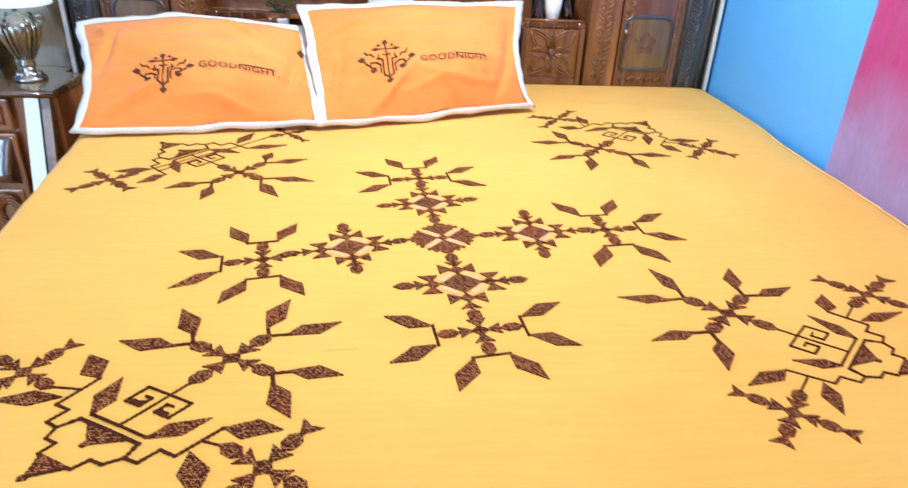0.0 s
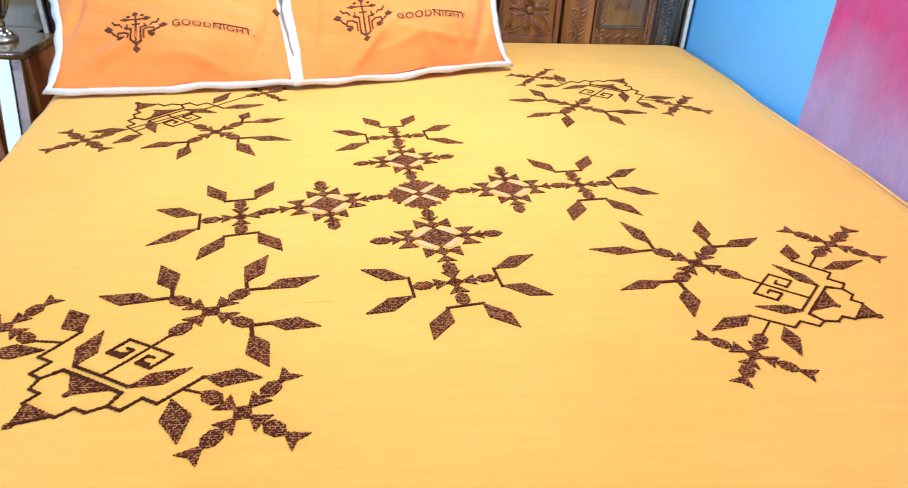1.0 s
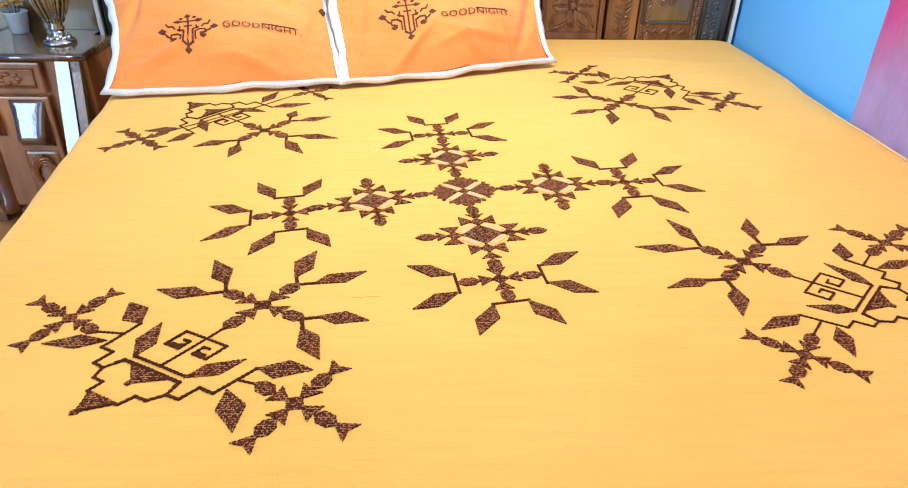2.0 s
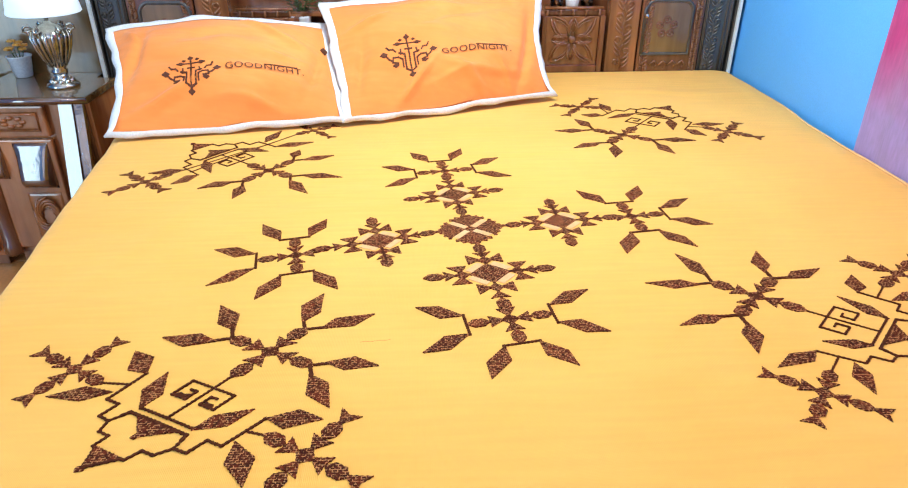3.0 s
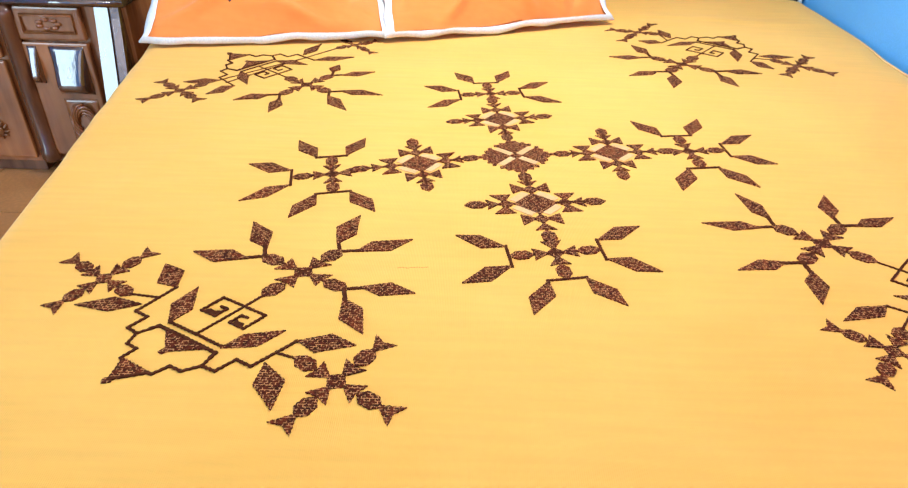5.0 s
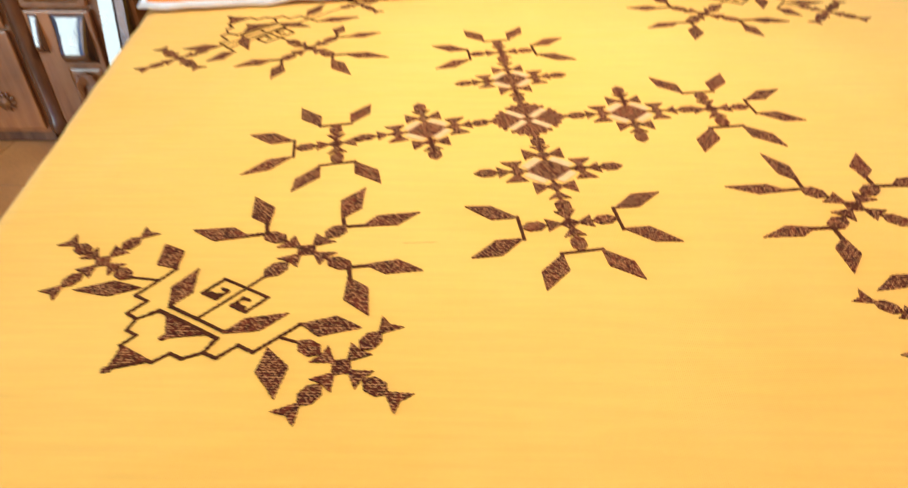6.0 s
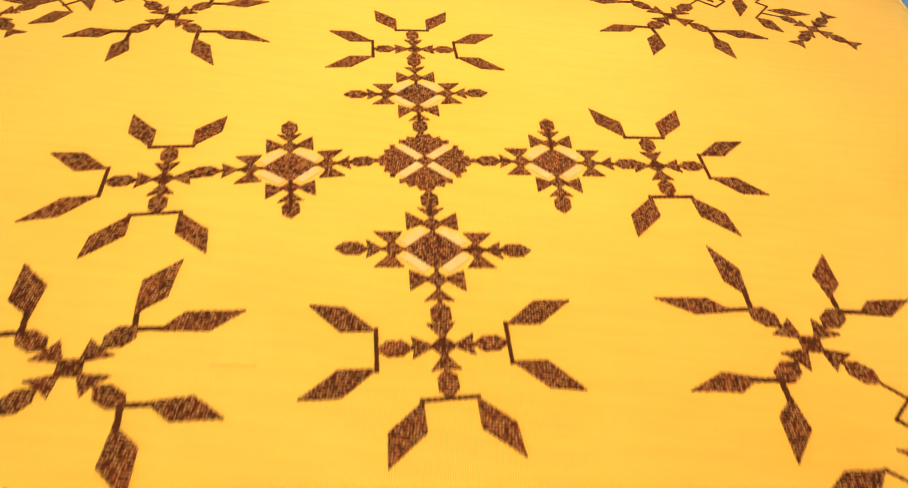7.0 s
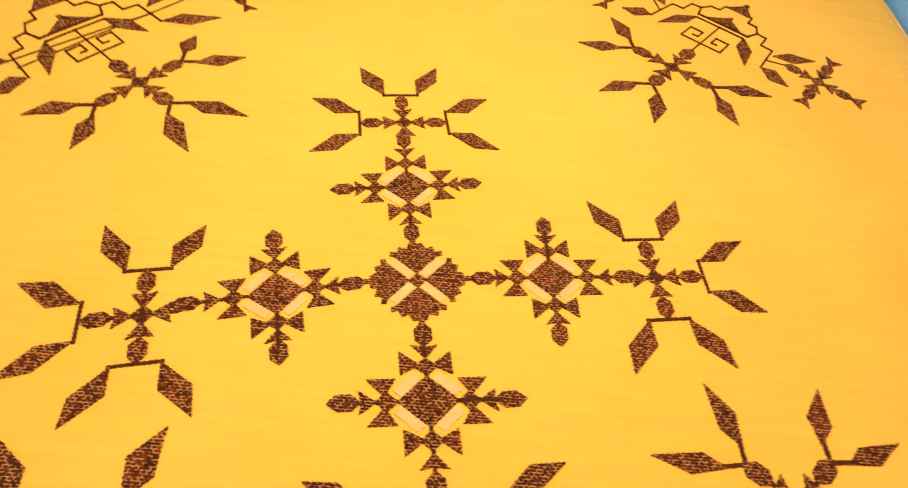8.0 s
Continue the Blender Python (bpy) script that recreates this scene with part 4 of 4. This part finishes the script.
NS0, NS1, NF, NB = -1.495, -1.131, 0.965, 1.195
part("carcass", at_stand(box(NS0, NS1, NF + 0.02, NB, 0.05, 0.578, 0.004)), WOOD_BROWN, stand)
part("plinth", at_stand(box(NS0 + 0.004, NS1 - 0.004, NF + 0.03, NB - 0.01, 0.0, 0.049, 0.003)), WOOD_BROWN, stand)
# reflection of lamp and panelling painted in as an olive base colour
part("top", at_stand(add_box(box(NS0 - 0.012, NS1 + 0.012, NF - 0.016, NB, 0.579, 0.602, 0.007, seg=3), NS0 - 0.012, -1.186, NB - 0.008, 1.258, 0.580, 0.6018)), WOOD_OLIVE, stand, "polished top, olive-brown with its reflection put into the colour")
part("edge_moulding", at_stand(add_tube(bmesh.new(), [(NS0 - 0.010, NF - 0.013, 0.5905), (NS1 + 0.010, NF - 0.013, 0.5905)], 0.0105, 10)), LACQUER, stand, "rounded glossy front edge of the top", smooth=True)
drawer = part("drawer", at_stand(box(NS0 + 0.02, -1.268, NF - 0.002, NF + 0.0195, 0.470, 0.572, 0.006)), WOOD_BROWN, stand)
bm = bmesh.new()
add_tube(bm, [(x, NF - 0.006, z) for x, z in ((-1.45, 0.495), (-1.45, 0.548), (-1.292, 0.548), (-1.292, 0.495), (-1.45, 0.495))], 0.005, 6)
for k in range(7):
    a = k * math.pi * 2 / 7
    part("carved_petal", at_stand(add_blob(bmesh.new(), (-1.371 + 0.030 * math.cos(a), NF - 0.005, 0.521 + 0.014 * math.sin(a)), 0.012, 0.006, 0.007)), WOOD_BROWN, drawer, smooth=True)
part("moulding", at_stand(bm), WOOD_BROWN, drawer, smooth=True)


def bulged(x0, x1, z0, z1, y, depth, n=14):
    """A raised cushion-shaped panel facing -y."""
    bm = bmesh.new()
    g = []
    for j in range(n + 1):
        row = []
        for i in range(n + 1):
            s, t = i / n, j / n
            b = (1 - abs(2 * s - 1) ** 7) * (min(1.0, t / 0.2) ** 0.5 if t < 0.2 else 1 - ((t - 0.2) / 0.8) ** 1.2)
            row.append(bm.verts.new((x0 + (x1 - x0) * s, y - depth * b, z0 + (z1 - z0) * t)))
        g.append(row)
    for j in range(n):
        for i in range(n):
            bm.faces.new((g[j][i], g[j][i + 1], g[j + 1][i + 1], g[j + 1][i]))
    rim = [g[0][i] for i in range(n)] + [g[j][n] for j in range(n)] + [g[n][n - i] for i in range(n)] + [g[n - j][0] for j in range(n)]
    back = [bm.verts.new((v.co.x, y + 0.012, v.co.z)) for v in rim]
    for k in range(len(rim)):
        j = (k + 1) % len(rim)
        bm.faces.new((rim[k], rim[j], back[j], back[k]))
    return bm


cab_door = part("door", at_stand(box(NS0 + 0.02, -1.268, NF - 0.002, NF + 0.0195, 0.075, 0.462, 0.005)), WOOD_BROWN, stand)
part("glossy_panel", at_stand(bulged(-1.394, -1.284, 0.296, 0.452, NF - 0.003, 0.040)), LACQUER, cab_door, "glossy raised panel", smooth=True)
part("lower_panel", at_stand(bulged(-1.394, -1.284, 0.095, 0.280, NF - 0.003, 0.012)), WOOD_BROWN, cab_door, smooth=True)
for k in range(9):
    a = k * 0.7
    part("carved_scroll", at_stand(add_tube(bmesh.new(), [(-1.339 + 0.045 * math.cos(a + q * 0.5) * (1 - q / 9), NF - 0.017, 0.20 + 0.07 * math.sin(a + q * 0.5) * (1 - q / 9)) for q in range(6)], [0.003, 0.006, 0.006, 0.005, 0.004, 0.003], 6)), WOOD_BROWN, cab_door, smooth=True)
part("glossy_bead", at_stand(bulged(-1.462, -1.432, 0.330, 0.452, NF - 0.003, 0.030)), LACQUER, cab_door, "narrow glossy raised bead", smooth=True)


def console_column():
    """A lacquered bracket column that swells forward towards its foot: a broad flat face and a narrow one turned away."""
    bm = bmesh.new()
    rings = []
    for z, d, w in ((0.05, 0.030, 0.92), (0.09, 0.034, 0.92), (0.10, 0.050, 0.86), (0.16, 0.104, 0.98), (0.22, 0.106, 1.02), (0.29, 0.094, 1.03), (0.36, 0.078, 1.02), (0.47, 0.050, 1.0), (0.545, 0.032, 0.97), (0.577, 0.026, 0.96)):
        outline = ((-0.040, 0.03), (-0.040, -0.6 * d), (-0.035, -d), (0.010, -d - 0.003), (0.012, -d + 0.005), (0.015, -d + 0.005), (0.017, -d - 0.001), (0.039, -d + 0.0065), (0.041, -0.5 * d), (0.041, 0.03))
        rings.append([bm.verts.new((-1.184 + x * w, NF + 0.024 + y, z)) for x, y in outline])
    for a, b in zip(rings, rings[1:]):
        for k in range(len(a)):
            j = (k + 1) % len(a)
            bm.faces.new((a[k], a[j], b[j], b[k]))
    bm.faces.new(rings[0]), bm.faces.new(rings[-1])
    return bm


part("pilaster", at_stand(console_column()), LACQUER, stand, "lacquered swelling corner column with flat faces")
part("pilaster", at_stand(lathe([(0.026, 0.05), (0.031, 0.06), (0.031, 0.09), (0.025, 0.10), (0.028, 0.30), (0.025, 0.52), (0.031, 0.54), (0.031, 0.577)], (-1.500, NF + 0.004, 0), 28)), WOOD, stand, "polished half-round corner column", smooth=True)

# next cabinet along the wall
dresser = base("low_dresser", (-1.82, 1.08, 0), "brown wooden low dresser standing along the wall", "dresser")


def at_dresser(bm):
    bmesh.ops.translate(bm, verts=bm.verts[:], vec=(1.82, -1.08, 0))
    return bm


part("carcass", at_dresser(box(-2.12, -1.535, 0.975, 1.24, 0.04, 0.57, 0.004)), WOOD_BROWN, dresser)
part("plinth", at_dresser(box(-2.115, -1.540, 0.985, 1.23, 0.0, 0.039, 0.003)), WOOD, dresser)
part("top", at_dresser(box(-2.13, -1.533, 0.955, 1.24, 0.571, 0.594, 0.006)), WOOD, dresser)


def carved_boss(cx, y, cz, r):
    """A turned boss ringed with slanting carved petals."""
    bm = lathe([(0.001, -0.016), (0.4 * r, -0.015), (0.62 * r, -0.008), (0.7 * r, 0.0)], n=20)
    bmesh.ops.rotate(bm, verts=bm.verts[:], cent=(0, 0, 0), matrix=Matrix.Rotation(-math.pi / 2, 3, "X"))
    bmesh.ops.scale(bm, verts=bm.verts[:], vec=(1, -1, 1))
    bmesh.ops.translate(bm, verts=bm.verts[:], vec=(cx, y - 0.018, cz))
    for k in range(10):
        a = k * math.pi / 5
        add_tube(bm, [(cx + q * r * math.cos(a + 0.5 * q), y - 0.010 + 0.006 * q, cz + q * r * math.sin(a + 0.5 * q)) for q in (0.45, 0.7, 0.95, 1.15)], [0.003, 0.006, 0.005, 0.002], 6)
    return bm


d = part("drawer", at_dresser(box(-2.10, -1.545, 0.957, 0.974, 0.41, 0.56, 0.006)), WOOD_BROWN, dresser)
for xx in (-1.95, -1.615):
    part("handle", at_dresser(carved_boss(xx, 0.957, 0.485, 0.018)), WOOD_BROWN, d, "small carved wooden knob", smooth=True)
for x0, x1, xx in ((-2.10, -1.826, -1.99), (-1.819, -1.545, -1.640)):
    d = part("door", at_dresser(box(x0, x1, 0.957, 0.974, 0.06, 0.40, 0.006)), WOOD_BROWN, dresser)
    part("rosette", at_dresser(carved_boss(xx, 0.957, 0.165, 0.030)), WOOD_WARM, d, "carved wooden rosette", smooth=True)

tagged(mesh_object("wood_panelling", box(-2.6, -1.182, 1.262, 1.30, 0.0, 2.1, 0.004), WOOD_OLIVE), "dark olive-brown wooden panelling behind the bedside cabinet", "panelling", kind="structure")

# table lamp: chased silver body and a pale shade
lamp = base("table_lamp", (-1.245, 1.085, 0.602), "table lamp with ornate silvered base and pale glowing shade", "lamp")
part("foot", lathe([(0.046, 0.0), (0.050, 0.004), (0.046, 0.012), (0.028, 0.018), (0.018, 0.032), (0.022, 0.040)], n=28), SILVERED, lamp, smooth=True)
part("body", lathe([(0.020, 0.040), (0.025, 0.050), (0.019, 0.060), (0.030, 0.085), (0.044, 0.125), (0.052, 0.158), (0.050, 0.176), (0.030, 0.192), (0.012, 0.200), (0.010, 0.206)], n=28), SILVERED, lamp, "silvered vase-shaped body", smooth=True)
for k in range(18):
    a = 2 * math.pi * k / 18
    part("rib", add_tube(bmesh.new(), [((r + 0.003) * math.cos(a), (r + 0.003) * math.sin(a), z) for r, z in ((0.022, 0.066), (0.033, 0.090), (0.046, 0.125), (0.054, 0.158), (0.050, 0.178))], [0.002, 0.0040, 0.0052, 0.005, 0.002], 6), SILVERED, lamp, smooth=True)
for k in range(6):
    a = 2 * math.pi * k / 6 + 0.35
    ca, sa = math.cos(a), math.sin(a)
    pts = [((0.046 + 0.004 * q) * ca, (0.046 + 0.004 * q) * sa, 0.140 + 0.009 * q) for q in range(5)]
    pts += [((0.058 + 0.014 * math.cos(q * 0.8 - 0.4) * (1 - q / 11)) * ca, (0.058 + 0.014 * math.cos(q * 0.8 - 0.4) * (1 - q / 11)) * sa, 0.182 + 0.014 * math.sin(q * 0.8 - 0.4) * (1 - q / 11)) for q in range(8)]
    part("scroll", add_tube(bmesh.new(), pts, 0.0040, 8), SILVERED, lamp, smooth=True)
for k in range(10):
    a = 2 * math.pi * k / 10
    part("foot_leaf", add_blob(bmesh.new(), (0.030 * math.cos(a), 0.030 * math.sin(a), 0.018), 0.009, 0.009, 0.010), SILVERED, lamp, smooth=True)
part("stem", lathe([(0.006, 0.205), (0.006, 0.30), (0.012, 0.302), (0.012, 0.345)], n=14), SILVERED, lamp, smooth=True)
part("shade", lathe([(0.104, 0.230), (0.106, 0.232), (0.074, 0.41), (0.072, 0.41), (0.102, 0.232)], n=40), SHADE, lamp, "pale blue-white fabric shade", smooth=True)

flower_pot = base("flower_pot", (-1.432, 1.212, 0.602), "small white ceramic pot with orange flowers", "pot")
part("body", lathe([(0.024, 0.0), (0.028, 0.003), (0.037, 0.066), (0.040, 0.070), (0.037, 0.072), (0.033, 0.066), (0.028, 0.045), (0.002, 0.044)], n=32), PORCELAIN, flower_pot, smooth=True)
# dark disc stands for the shade inside the pot's mouth
part("dark_inside", lathe([(0.002, 0.0465), (0.027, 0.046), (0.028, 0.047), (0.002, 0.0475)], n=20), WOOD_DEEP, flower_pot)
for k in range(7):
    a, q = 0.9 * k, 0.012 + 0.004 * (k % 3)
    top = (q * 1.5 * math.cos(a), q * 1.5 * math.sin(a), 0.090 + 0.008 * (k % 4))
    part("stalk", add_tube(bmesh.new(), [(0.4 * q * math.cos(a), 0.4 * q * math.sin(a), 0.046), (q * math.cos(a), q * math.sin(a), 0.075), top], 0.0014, 5), LEAF, flower_pot, smooth=True)
    bm = bmesh.new()
    for n in range(5):
        b = n * 1.2566 + a
        add_blob(bm, (top[0] + 0.008 * math.cos(b), top[1] + 0.008 * math.sin(b), top[2] + 0.003), 0.0070, 0.0070, 0.0045)
    part("blossom", bm, AMBER, flower_pot, smooth=True)


# ---- curtain on the side wall ----
def curtain_mesh():
    bm = bmesh.new()
    n, zs = 150, [0.10, 0.35, 0.60, 0.85, 1.1, 1.4, 1.7, 2.0, 2.25]
    cols = []
    for k in range(n + 1):
        y = 0.430 - 1.75 * k / n
        a = k * 0.62 + 0.9 * math.sin(k * 0.13)
        d = 0.5 + 0.5 * math.sin(a)
        cols.append([bm.verts.new((WALL_E - 0.007 - 0.012 * d * (0.75 + 0.15 * math.sin(z * 2 + k * 0.05)), y + 0.008 * math.sin(z * 1.7) * min(k, 10) / 10, z)) for z in zs])
    for a, b in zip(cols, cols[1:]):
        for q in range(len(zs) - 1):
            bm.faces.new((a[q], a[q + 1], b[q + 1], b[q]))
    bmesh.ops.solidify(bm, geom=bm.faces[:], thickness=0.002)
    return bm


curtain = base("curtain", (WALL_E - 0.03, -0.45, 0.0), "thin pink and lilac curtain hanging against the blue wall", "curtain")
bm = curtain_mesh()
bmesh.ops.translate(bm, verts=bm.verts[:], vec=-Vector(curtain.location))
part("cloth", bm, CURTAIN, curtain, smooth=True)
part("rod", add_tube(bmesh.new(), [(-0.005, 0.95, 2.27), (-0.005, -0.98, 2.27)], 0.010, 12), CHROME, curtain, "steel curtain rod", smooth=True)

# ceiling lamp over the bed
globe = base("ceiling_lamp", (0.06, 0.33, CEIL), "round white ceiling lamp above the bed", "lamp")
part("rose", lathe([(0.05, 0.0), (0.055, -0.012), (0.02, -0.03), (0.006, -0.04), (0.006, -0.73), (0.020, -0.735), (0.022, -0.760)], n=24), WHITE_PAINT, globe, smooth=True)

# ---- floor tiles near the bedside ----
def tile(x0, y0):
    ob = new("tile", TILE)
    ob.location = (x0, y0, 0)
    ob.parent = floor
    return ob


bm = box(-0.148, 0.148, -0.148, 0.148, -0.004, 0.0, 0.0012, seg=1)
TILE = bpy.data.meshes.new("tile")
bm.to_mesh(TILE)
bm.free()
TILE.materials.append(FLOOR)
for i in range(14):
    for j in range(15):
        tile(WALL_W + 0.152 + 0.3 * i, WALL_S + 0.152 + 0.3 * j)
